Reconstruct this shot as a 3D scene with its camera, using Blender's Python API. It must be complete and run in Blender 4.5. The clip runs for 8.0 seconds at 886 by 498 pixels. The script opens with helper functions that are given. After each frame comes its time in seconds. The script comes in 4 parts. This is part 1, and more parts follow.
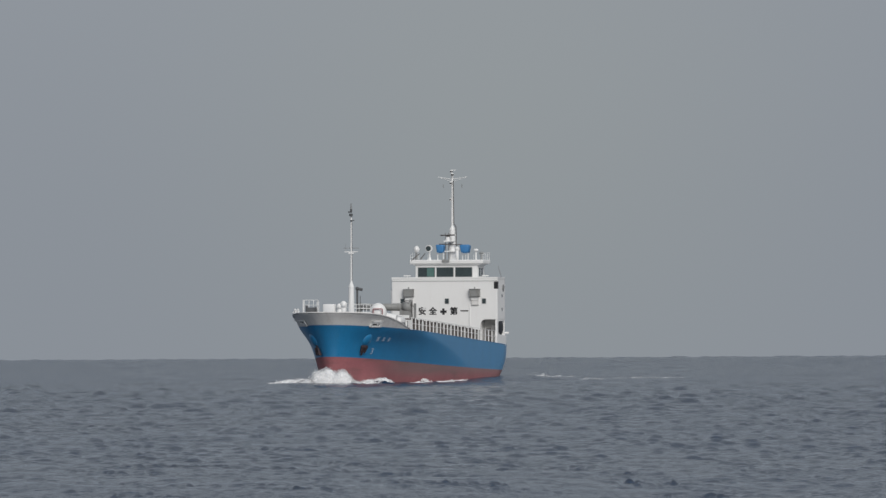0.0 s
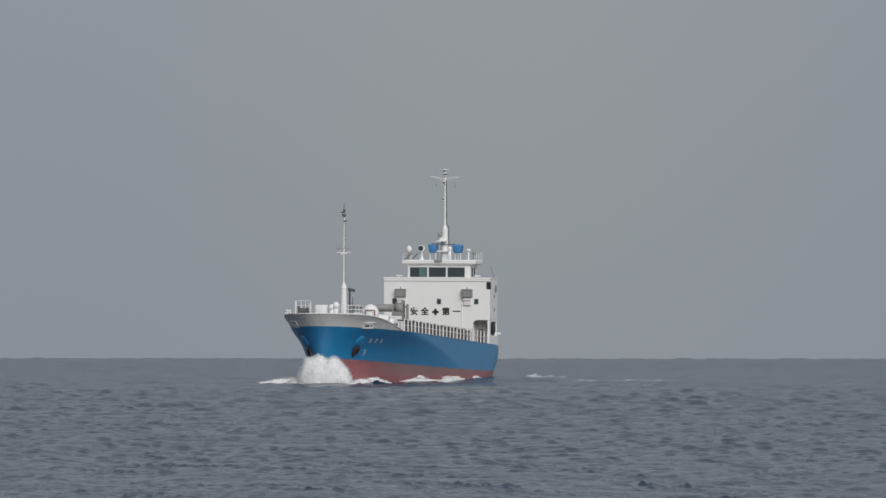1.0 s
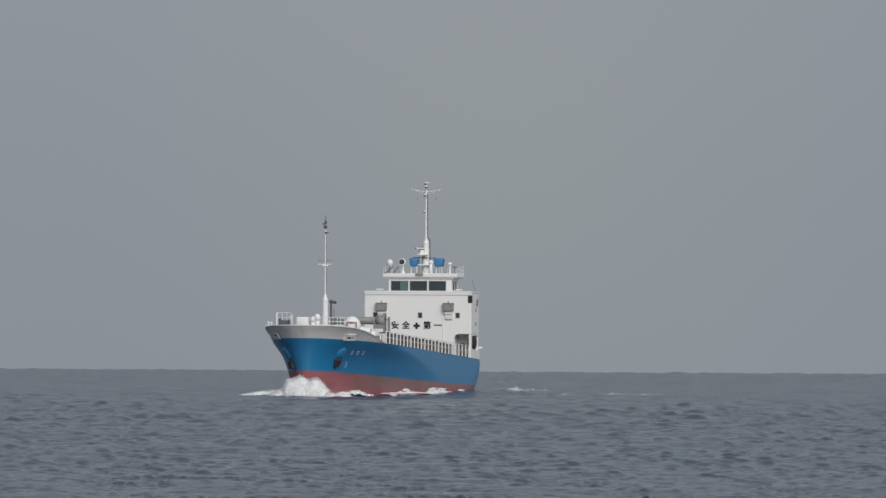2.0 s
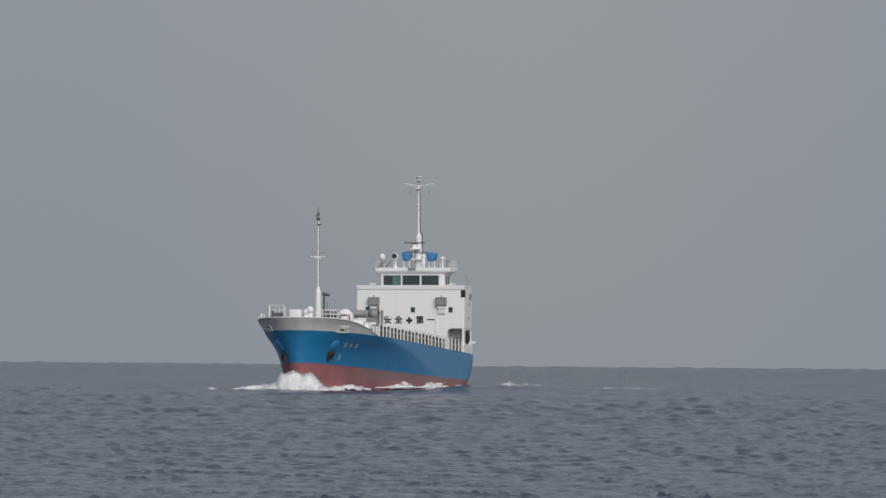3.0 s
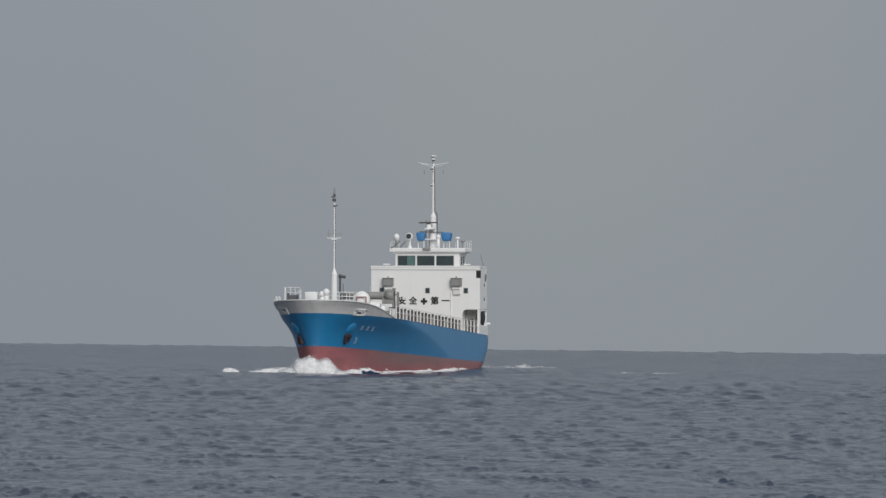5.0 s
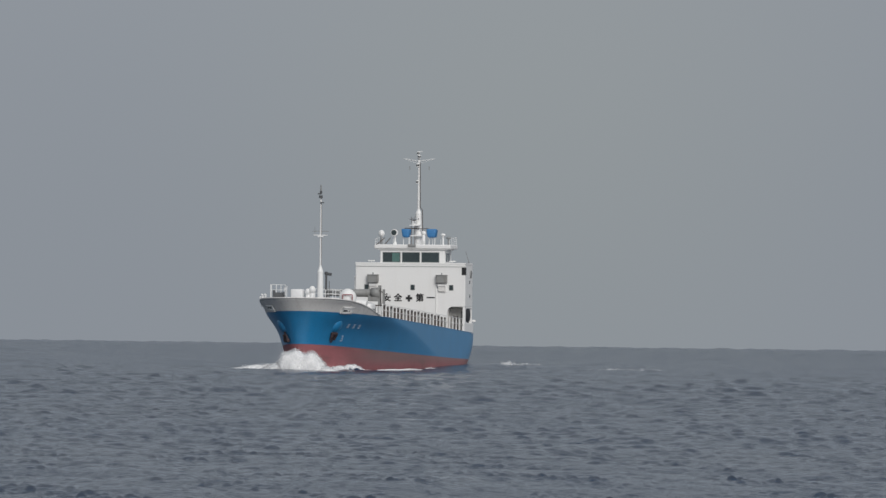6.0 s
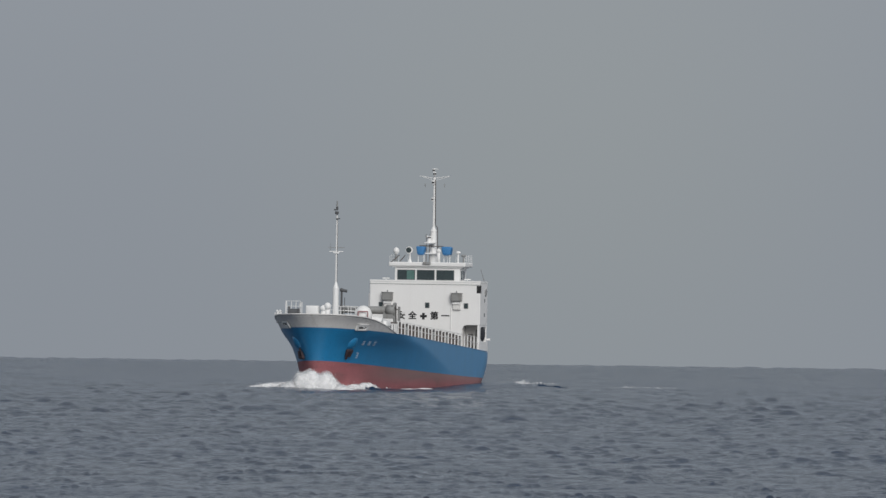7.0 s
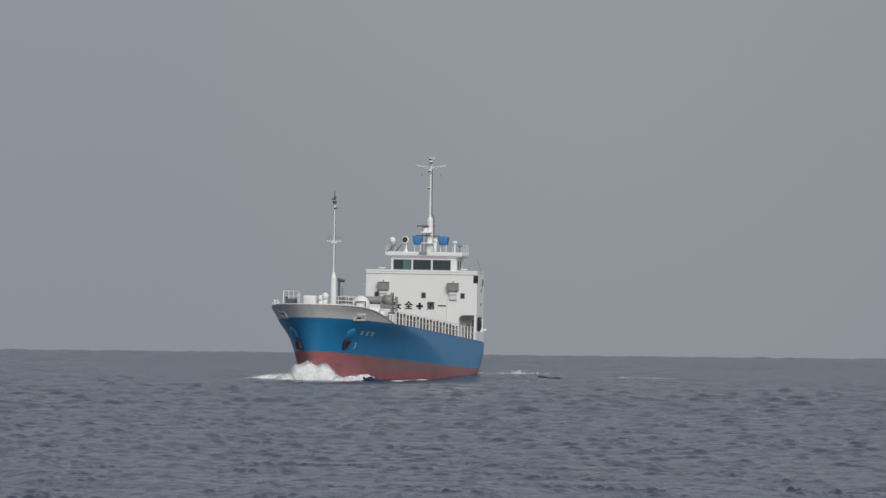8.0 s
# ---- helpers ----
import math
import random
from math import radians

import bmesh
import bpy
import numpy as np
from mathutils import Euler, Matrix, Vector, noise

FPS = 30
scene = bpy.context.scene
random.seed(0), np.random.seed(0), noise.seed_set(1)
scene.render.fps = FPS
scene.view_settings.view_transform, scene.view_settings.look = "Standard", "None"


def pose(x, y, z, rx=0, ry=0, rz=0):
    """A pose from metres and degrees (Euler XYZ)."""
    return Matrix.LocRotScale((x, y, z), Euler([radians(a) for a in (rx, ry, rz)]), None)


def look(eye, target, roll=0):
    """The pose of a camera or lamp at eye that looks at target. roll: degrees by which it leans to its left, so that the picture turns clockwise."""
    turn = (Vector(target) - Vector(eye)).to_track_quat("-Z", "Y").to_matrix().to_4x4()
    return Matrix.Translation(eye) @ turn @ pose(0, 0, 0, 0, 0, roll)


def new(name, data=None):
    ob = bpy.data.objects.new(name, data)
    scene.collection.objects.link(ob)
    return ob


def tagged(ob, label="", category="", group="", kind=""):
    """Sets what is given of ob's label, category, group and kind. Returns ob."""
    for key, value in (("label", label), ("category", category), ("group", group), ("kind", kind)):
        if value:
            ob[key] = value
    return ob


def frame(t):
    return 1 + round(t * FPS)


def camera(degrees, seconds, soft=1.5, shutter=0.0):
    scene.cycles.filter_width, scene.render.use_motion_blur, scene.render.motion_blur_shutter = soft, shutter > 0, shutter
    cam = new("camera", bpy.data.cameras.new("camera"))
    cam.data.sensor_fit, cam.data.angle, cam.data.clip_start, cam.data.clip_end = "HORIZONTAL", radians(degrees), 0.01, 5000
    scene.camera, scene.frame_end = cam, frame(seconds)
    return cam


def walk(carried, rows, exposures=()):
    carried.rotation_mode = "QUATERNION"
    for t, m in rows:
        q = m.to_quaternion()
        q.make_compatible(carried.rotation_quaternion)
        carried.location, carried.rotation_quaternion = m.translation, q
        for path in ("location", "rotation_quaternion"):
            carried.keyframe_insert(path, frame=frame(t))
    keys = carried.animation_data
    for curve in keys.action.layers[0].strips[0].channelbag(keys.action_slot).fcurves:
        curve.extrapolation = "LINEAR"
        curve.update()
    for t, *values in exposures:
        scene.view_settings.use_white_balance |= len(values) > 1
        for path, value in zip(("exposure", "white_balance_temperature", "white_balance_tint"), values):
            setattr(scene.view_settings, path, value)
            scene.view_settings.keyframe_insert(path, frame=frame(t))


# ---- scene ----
EYE_HEIGHT = 3.45
VIEW = [  # seconds, pan, tilt and lean of the hand-held camera in degrees
    (0, -0.0069, 0.6312, -0.294),
    (0.2, -0.0131, 0.6214, -0.217),
    (0.3, -0.0212, 0.6247, -0.179),
    (0.5, -0.0503, 0.6420, -0.102),
    (0.7, -0.0421, 0.6469, -0.044),
    (0.8, -0.0282, 0.6438, -0.014),
    (1, -0.0354, 0.6342, 0.045),
    (1.2, -0.0357, 0.6500, 0.115),
    (1.3, -0.0009, 0.6889, 0.150),
    (1.5, -0.0331, 0.6953, 0.219),
    (1.7, -0.0279, 0.7077, 0.274),
    (1.8, -0.0148, 0.7146, 0.301),
    (2, 0.0008, 0.7151, 0.356),
    (2.2, 0.0125, 0.7391, 0.388),
    (3.3, -0.0491, 0.6657, 0.567),
    (3.5, -0.0524, 0.6709, 0.599),
    (3.7, -0.0774, 0.7143, 0.626),
    (3.8, -0.0935, 0.7151, 0.640),
    (4, -0.1337, 0.6762, 0.667),
    (4.2, -0.1733, 0.6095, 0.678),
    (5.3, -0.3210, 0.5709, 0.740),
    (5.5, -0.3303, 0.5948, 0.751),
    (5.7, -0.3104, 0.5741, 0.750),
    (5.8, -0.2930, 0.5550, 0.750),
    (6, -0.2785, 0.5492, 0.749),
    (6.2, -0.3255, 0.5638, 0.778),
    (6.3, -0.3517, 0.5747, 0.793),
    (6.5, -0.4165, 0.6141, 0.822),
    (6.7, -0.4140, 0.6332, 0.813),
    (6.8, -0.4224, 0.6406, 0.809),
    (7, -0.4524, 0.6639, 0.800),
    (7.2, -0.4738, 0.6826, 0.769),
    (7.3, -0.4891, 0.6836, 0.754),
    (7.5, -0.5060, 0.6701, 0.723),
    (7.7, -0.5000, 0.6425, 0.692),
    (7.8, -0.5085, 0.6353, 0.676),
    (8, -0.5092, 0.6064, 0.645),
]
SAIL = [  # seconds, yaw, pitch, roll of the ship in degrees, heave in metres
    (0, 12.356, -0.018, 0.151, 0.096),
    (0.5, 12.244, -0.147, 0.171, 0.062),
    (1, 12.165, -0.180, 0.327, 0.092),
    (1.5, 12.048, -0.148, 0.143, -0.011),
    (2, 11.969, -0.015, -0.002, -0.069),
    (3.5, 11.659, 0.295, -0.528, -0.148),
    (4, 11.510, 0.250, -0.737, -0.088),
    (5.5, 11.162, -0.151, -0.362, 0.083),
    (6, 11.005, -0.103, -0.205, -0.042),
    (6.5, 10.895, -0.032, 0.045, -0.034),
    (7, 10.748, 0.044, 0.173, -0.028),
    (7.5, 10.603, 0.135, 0.394, 0.049),
    (8, 10.423, 0.073, 0.466, 0.040),
]
COURSE, SPEED, RANGE = radians(13), 6.0, 1000.0  # the ship's course off the line of sight, m/s, m


def view_pose(pan, tilt, lean):
    a, b = radians(pan), radians(tilt)
    eye = Vector((0, 0, EYE_HEIGHT))
    return look(eye, eye + Vector((math.tan(a), 1, math.tan(b))) * 100, lean)


cam = camera(5.610, 8.0, soft=1.45)
walk(cam, [(t, view_pose(p, q, r)) for t, p, q, r in VIEW])

# ---- light ----
SUN_FROM = Vector((0.28, -0.80, 0.52)).normalized()
world = bpy.data.worlds.new("overcast_sky")
scene.world = world
world.use_nodes = True
wt = world.node_tree
sky = wt.nodes.new("ShaderNodeTexSky")
sky.sky_type, sky.sun_disc = "NISHITA", False
sky.sun_elevation = math.asin(SUN_FROM.z)
sky.sun_rotation = math.atan2(SUN_FROM.x, SUN_FROM.y)
sky.dust_density, sky.air_density = 4.0, 1.5
grey = wt.nodes.new("ShaderNodeHueSaturation")
grey.inputs["Saturation"].default_value = 0.25
veil = wt.nodes.new("ShaderNodeMix")
veil.data_type = "RGBA"
veil.inputs["Factor"].default_value = 0.88
glade = wt.nodes.new("ShaderNodeMix")  # thinner, paler cloud over the ship
glade.data_type = "RGBA"
glade.inputs["A"].default_value, glade.inputs["B"].default_value = (2.76, 3.05, 3.44, 1), (2.96, 3.25, 3.45, 1)
way, apart = wt.nodes.new("ShaderNodeTexCoord"), wt.nodes.new("ShaderNodeVectorMath")
apart.operation = "DISTANCE"
apart.inputs[1].default_value = (0.006, 0.999, 0.022)
fade = wt.nodes.new("ShaderNodeMapRange")
fade.interpolation_type = "SMOOTHSTEP"
fade.inputs["From Min"].default_value, fade.inputs["From Max"].default_value = 0.0, 0.053
fade.inputs["To Min"].default_value, fade.inputs["To Max"].default_value = 1.0, 0.0
wt.links.new(way.outputs["Generated"], apart.inputs[0])
wt.links.new(apart.outputs["Value"], fade.inputs["Value"])
wt.links.new(fade.outputs["Result"], glade.inputs["Factor"])
wt.links.new(glade.outputs["Result"], veil.inputs["B"])
drift = wt.nodes.new("ShaderNodeTexNoise")
drift.inputs["Scale"].default_value = 5.0
drift.inputs["Detail"].default_value = 3.0
spread = wt.nodes.new("ShaderNodeMapRange")
spread.inputs["To Min"].default_value, spread.inputs["To Max"].default_value = 0.096, 0.108
wt.links.new(sky.outputs["Color"], grey.inputs["Color"])
wt.links.new(grey.outputs["Color"], veil.inputs["A"])
wt.links.new(veil.outputs["Result"], wt.nodes["Background"].inputs["Color"])
wt.links.new(drift.outputs["Fac"], spread.inputs["Value"])
wt.links.new(spread.outputs["Result"], wt.nodes["Background"].inputs["Strength"])
sun = new("sun", bpy.data.lights.new("sun", "SUN"))
sun.data.energy, sun.data.angle, sun.data.color = 2.12, radians(36), (1.0, 0.97, 0.94)
sun.matrix_world = look(SUN_FROM * 100, (0, 0, 0))
scene.view_settings.exposure = 0.0


# ---- materials ----
def material(name, colour, rough=0.5, metal=0.0, vary=0.12, scale=1.0, stain=None, stains=0.0, bump=0.0, ior=1.45, run=(1.3, 1.3, 0.16)):
    """A surface with variation at two scales and, where wanted, stains streaked down or along it."""
    m = bpy.data.materials.new(name)
    m.use_nodes = True
    nt, b = m.node_tree, m.node_tree.nodes["Principled BSDF"]
    b.inputs["Metallic"].default_value, b.inputs["IOR"].default_value = metal, ior
    co = nt.nodes.new("ShaderNodeTexCoord")
    n1, n2 = nt.nodes.new("ShaderNodeTexNoise"), nt.nodes.new("ShaderNodeTexNoise")
    n1.inputs["Scale"].default_value, n1.inputs["Detail"].default_value = 0.35 * scale, 4
    n2.inputs["Scale"].default_value, n2.inputs["Detail"].default_value = 6 * scale, 5
    for n in (n1, n2):
        nt.links.new(co.outputs["Object"], n.inputs["Vector"])
    add = nt.nodes.new("ShaderNodeMath")
    nt.links.new(n1.outputs["Fac"], add.inputs[0]), nt.links.new(n2.outputs["Fac"], add.inputs[1])
    fac = nt.nodes.new("ShaderNodeMapRange")
    fac.inputs["From Min"].default_value, fac.inputs["From Max"].default_value = 0.6, 1.4
    nt.links.new(add.outputs[0], fac.inputs["Value"])
    mix = nt.nodes.new("ShaderNodeMix")
    mix.data_type = "RGBA"
    mix.inputs["A"].default_value = (*[c * (1 - vary) for c in colour], 1)
    mix.inputs["B"].default_value = (*[min(1, c * (1 + vary)) for c in colour], 1)
    nt.links.new(fac.outputs["Result"], mix.inputs["Factor"])
    last = mix.outputs["Result"]
    if stain:
        stretch = nt.nodes.new("ShaderNodeMapping")
        stretch.inputs["Scale"].default_value = run
        n3 = nt.nodes.new("ShaderNodeTexNoise")
        n3.inputs["Scale"].default_value, n3.inputs["Detail"].default_value = 1.6, 6
        nt.links.new(co.outputs["Object"], stretch.inputs["Vector"]), nt.links.new(stretch.outputs["Vector"], n3.inputs["Vector"])
        cut = nt.nodes.new("ShaderNodeMapRange")
        cut.inputs["From Min"].default_value, cut.inputs["From Max"].default_value = 0.52, 0.78
        cut.inputs["To Max"].default_value = stains
        nt.links.new(n3.outputs["Fac"], cut.inputs["Value"])
        mix2 = nt.nodes.new("ShaderNodeMix")
        mix2.data_type = "RGBA"
        mix2.inputs["B"].default_value = (*stain, 1)
        nt.links.new(last, mix2.inputs["A"]), nt.links.new(cut.outputs["Result"], mix2.inputs["Factor"])
        last = mix2.outputs["Result"]
    nt.links.new(last, b.inputs["Base Color"])
    rr = nt.nodes.new("ShaderNodeMapRange")
    rr.inputs["To Min"].default_value, rr.inputs["To Max"].default_value = rough * 0.8, min(1, rough * 1.2)
    nt.links.new(n2.outputs["Fac"], rr.inputs["Value"]), nt.links.new(rr.outputs["Result"], b.inputs["Roughness"])
    if bump:
        bn = nt.nodes.new("ShaderNodeBump")
        bn.inputs["Strength"].default_value, bn.inputs["Distance"].default_value = bump, 0.02
        nt.links.new(n2.outputs["Fac"], bn.inputs["Height"]), nt.links.new(bn.outputs["Normal"], b.inputs["Normal"])
    return m


BLUE = material("hull_blue_paint", (0.022, 0.212, 0.44), 0.30, vary=0.12, stain=(0.05, 0.15, 0.30), stains=0.25, bump=0.2, ior=1.6)
RED = material("antifouling_red", (0.34, 0.125, 0.135), 0.6, vary=0.25, stain=(0.17, 0.105, 0.10), stains=0.9, bump=0.3, run=(0.10, 0.10, 0.9))
GREY = material("bulwark_grey", (0.70, 0.69, 0.67), 0.5, vary=0.08, stain=(0.30, 0.24, 0.19), stains=0.25, bump=0.2)
WHITE = material("white_paint", (0.80, 0.80, 0.79), 0.45, vary=0.03, stain=(0.66, 0.62, 0.56), stains=0.14, bump=0.1)
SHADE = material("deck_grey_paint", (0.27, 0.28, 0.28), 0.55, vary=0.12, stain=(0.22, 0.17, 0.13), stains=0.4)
DARKG = material("crane_grey", (0.25, 0.255, 0.25), 0.5, vary=0.15, stain=(0.13, 0.10, 0.08), stains=0.5)
BLACK = material("black_paint", (0.018, 0.018, 0.020), 0.5, vary=0.2)
STEEL = material("weathered_steel", (0.16, 0.15, 0.145), 0.5, 0.4, vary=0.25, stain=(0.16, 0.08, 0.05), stains=0.6)
RUST = material("rusty_anchor_steel", (0.055, 0.040, 0.045), 0.7, 0.2, vary=0.3, stain=(0.10, 0.05, 0.04), stains=0.6)
COAM = material("hatch_brown_grey", (0.12, 0.105, 0.098), 0.6, vary=0.25, stain=(0.06, 0.04, 0.03), stains=0.5)
PIPE = material("dark_pipe_grey", (0.085, 0.088, 0.092), 0.5, vary=0.2)
TARP = material("blue_tarpaulin", (0.045, 0.19, 0.42), 0.55, vary=0.15, bump=0.6)
GLASS = material("window_glass", (0.040, 0.055, 0.058), 0.06, vary=0.2, ior=1.5)
GREEN = material("green_tinted_glass", (0.09, 0.17, 0.155), 0.08, vary=0.25, ior=1.5)


def bleach(m, colour, amount):
    """Paint gone chalky in the band that dries between voyages, under the blue, fading out towards the stem."""
    nt = m.node_tree
    b = nt.nodes["Principled BSDF"]
    was = b.inputs["Base Color"].links[0].from_socket
    co, split = nt.nodes.new("ShaderNodeTexCoord"), nt.nodes.new("ShaderNodeSeparateXYZ")
    nt.links.new(co.outputs["Object"], split.inputs["Vector"])
    band, along, both = nt.nodes.new("ShaderNodeMapRange"), nt.nodes.new("ShaderNodeMapRange"), nt.nodes.new("ShaderNodeMath")
    band.interpolation_type = along.interpolation_type = "SMOOTHSTEP"
    band.inputs["From Min"].default_value, band.inputs["From Max"].default_value = 0.1, 1.3
    along.inputs["From Min"].default_value, along.inputs["From Max"].default_value = 52.0, 36.0
    along.inputs["To Max"].default_value = amount
    both.operation = "MULTIPLY"
    nt.links.new(split.outputs["Z"], band.inputs["Value"]), nt.links.new(split.outputs["X"], along.inputs["Value"])
    nt.links.new(band.outputs["Result"], both.inputs[0]), nt.links.new(along.outputs["Result"], both.inputs[1])
    mix = nt.nodes.new("ShaderNodeMix")
    mix.data_type = "RGBA"
    mix.inputs["B"].default_value = (*colour, 1)
    nt.links.new(was, mix.inputs["A"]), nt.links.new(both.outputs[0], mix.inputs["Factor"])
    nt.links.new(mix.outputs["Result"], b.inputs["Base Color"])


bleach(RED, (0.27, 0.20, 0.19), 0.70)
MARK = material("faded_white_marking", (0.40, 0.50, 0.62), 0.5, vary=0.15)


def water_material():
    m = bpy.data.materials.new("sea_water")
    m.use_nodes = True
    nt, b = m.node_tree, m.node_tree.nodes["Principled BSDF"]
    b.inputs["IOR"].default_value = 1.333
    co = nt.nodes.new("ShaderNodeTexCoord")
    big = nt.nodes.new("ShaderNodeTexNoise")
    big.inputs["Scale"].default_value, big.inputs["Detail"].default_value = 0.02, 4
    mix = nt.nodes.new("ShaderNodeMix")
    mix.data_type = "RGBA"
    mix.inputs["A"].default_value, mix.inputs["B"].default_value = (0.011, 0.027, 0.055, 1), (0.018, 0.040, 0.081, 1)
    nt.links.new(co.outputs["Object"], big.inputs["Vector"]), nt.links.new(big.outputs["Fac"], mix.inputs["Factor"])
    nt.links.new(mix.outputs["Result"], b.inputs["Base Color"])
    b.inputs["Roughness"].default_value = 0.12
    rip, fine = nt.nodes.new("ShaderNodeTexNoise"), nt.nodes.new("ShaderNodeTexNoise")
    rip.inputs["Scale"].default_value, rip.inputs["Detail"].default_value = 9.0, 3
    rip.inputs["Roughness"].default_value = 0.6
    fine.inputs["Scale"].default_value, fine.inputs["Detail"].default_value = 3.2, 3
    for n in (rip, fine):
        nt.links.new(co.outputs["Object"], n.inputs["Vector"])
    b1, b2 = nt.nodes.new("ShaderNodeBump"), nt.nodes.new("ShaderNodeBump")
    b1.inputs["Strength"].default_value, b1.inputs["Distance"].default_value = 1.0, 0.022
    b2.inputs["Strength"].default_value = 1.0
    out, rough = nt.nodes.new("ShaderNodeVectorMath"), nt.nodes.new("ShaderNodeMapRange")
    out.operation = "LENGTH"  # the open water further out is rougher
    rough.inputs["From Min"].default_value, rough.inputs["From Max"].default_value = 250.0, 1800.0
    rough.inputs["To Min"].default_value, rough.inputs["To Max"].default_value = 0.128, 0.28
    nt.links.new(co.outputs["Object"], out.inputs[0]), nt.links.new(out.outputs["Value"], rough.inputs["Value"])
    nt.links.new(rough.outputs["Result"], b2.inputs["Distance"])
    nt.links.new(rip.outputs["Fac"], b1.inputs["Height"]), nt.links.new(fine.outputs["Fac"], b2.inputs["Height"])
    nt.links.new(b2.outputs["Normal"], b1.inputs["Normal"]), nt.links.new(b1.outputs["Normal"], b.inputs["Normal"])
    return m


def foam_material():
    m = bpy.data.materials.new("sea_foam")
    m.use_nodes = True
    nt, b = m.node_tree, m.node_tree.nodes["Principled BSDF"]
    b.inputs["Roughness"].default_value = 0.8
    co, n = nt.nodes.new("ShaderNodeTexCoord"), nt.nodes.new("ShaderNodeTexNoise")
    n.inputs["Scale"].default_value, n.inputs["Detail"].default_value = 1.4, 6
    mix = nt.nodes.new("ShaderNodeMix")
    mix.data_type = "RGBA"
    mix.inputs["A"].default_value, mix.inputs["B"].default_value = (0.84, 0.85, 0.86, 1), (0.93, 0.93, 0.93, 1)
    nt.links.new(co.outputs["Object"], n.inputs["Vector"]), nt.links.new(n.outputs["Fac"], mix.inputs["Factor"])
    nt.links.new(mix.outputs["Result"], b.inputs["Base Color"])
    b.inputs["Subsurface Weight"].default_value = 0.0
    return m


def mist_material(name, thin, thick):
    """Drifting spray or spent froth, too fine to be a surface: foam that is partly see-through."""
    m = foam_material()
    m.name = name
    nt = m.node_tree
    b = nt.nodes["Principled BSDF"]
    co, n = nt.nodes.new("ShaderNodeTexCoord"), nt.nodes.new("ShaderNodeTexNoise")
    n.inputs["Scale"].default_value, n.inputs["Detail"].default_value = 1.1, 4
    ramp = nt.nodes.new("ShaderNodeMapRange")
    ramp.inputs["From Min"].default_value, ramp.inputs["From Max"].default_value = 0.35, 0.70
    ramp.inputs["To Min"].default_value, ramp.inputs["To Max"].default_value = thin, thick
    nt.links.new(co.outputs["Object"], n.inputs["Vector"]), nt.links.new(n.outputs["Fac"], ramp.inputs["Value"])
    nt.links.new(ramp.outputs["Result"], b.inputs["Alpha"])
    return m


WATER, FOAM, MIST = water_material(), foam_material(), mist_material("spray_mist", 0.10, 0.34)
FROTH = mist_material("spent_froth", 0.05, 0.42)


# ---- shaping helpers ----
def part(name, bm, mat, parent=None, label="", smooth=False):
    me = bpy.data.meshes.new(name)
    bmesh.ops.recalc_face_normals(bm, faces=bm.faces)
    bm.to_mesh(me)
    bm.free()
    me.materials.append(mat)
    if smooth:
        me.shade_smooth()
    ob = new(name, me)
    ob.parent = parent
    return tagged(ob, label)


def mesh_part(name, verts, faces, mat, parent=None, label="", smooth=True):
    me = bpy.data.meshes.new(name)
    me.from_pydata([tuple(v) for v in verts], [], faces)
    me.materials.append(mat)
    if smooth:
        me.shade_smooth()
    ob = new(name, me)
    ob.parent = parent
    return tagged(ob, label)


def box(bm, x0, x1, y0, y1, z0, z1, bevel=0.0, turn=None):
    m = Matrix.LocRotScale(((x0 + x1) / 2, (y0 + y1) / 2, (z0 + z1) / 2), turn, (abs(x1 - x0), abs(y1 - y0), abs(z1 - z0)))
    made = bmesh.ops.create_cube(bm, size=1, matrix=m)["verts"]
    if bevel:
        edges = list({e for v in made for e in v.link_edges})
        bmesh.ops.bevel(bm, geom=edges, offset=bevel, segments=2, affect="EDGES", profile=0.5)
    return bm


def rod(bm, a, b, r0, r1=None, n=10):
    a, b = Vector(a), Vector(b)
    r1 = r0 if r1 is None else r1
    m = Matrix.Translation((a + b) / 2) @ (b - a).to_track_quat("Z", "Y").to_matrix().to_4x4()
    bmesh.ops.create_cone(bm, cap_ends=True, segments=n, radius1=r0, radius2=r1, depth=(b - a).length, matrix=m)
    return bm


def ball(bm, c, r, squash=1.0, n=12):
    bmesh.ops.create_uvsphere(bm, u_segments=n, v_segments=max(6, n * 2 // 3), radius=r, matrix=Matrix.Translation(c) @ Matrix.Diagonal((1, 1, squash, 1)))
    return bm


def bm_new():
    return bmesh.new()


# ---- the sea ----
def wave_field(x, y, cells, rng, lengths, steep, toward, fan):
    """Heights and sideways shifts of a random short-crested sea; waves too short for the local cells fade out."""
    z, dx, dy = np.zeros_like(x), np.zeros_like(x), np.zeros_like(x)
    for length in lengths:
        k = 2 * math.pi / length
        a = toward + rng.uniform(-fan, fan)
        amp = steep * length * rng.uniform(0.6, 1.4)
        fits = np.minimum(length / max(0.05, abs(math.cos(a))) / cells[0], length / max(0.05, abs(math.sin(a))) / cells[1])
        keep = np.clip((fits - 1.8) / 1.1, 0, 1) * amp
        ph = (k * (x * math.cos(a) + y * math.sin(a)) + rng.uniform(0, 6.28)).astype(np.float32)
        s, c = np.sin(ph) * keep, np.cos(ph) * keep
        z += s
        dx += c * (0.85 * math.cos(a))
        dy += c * (0.85 * math.sin(a))
    return z, dx, dy


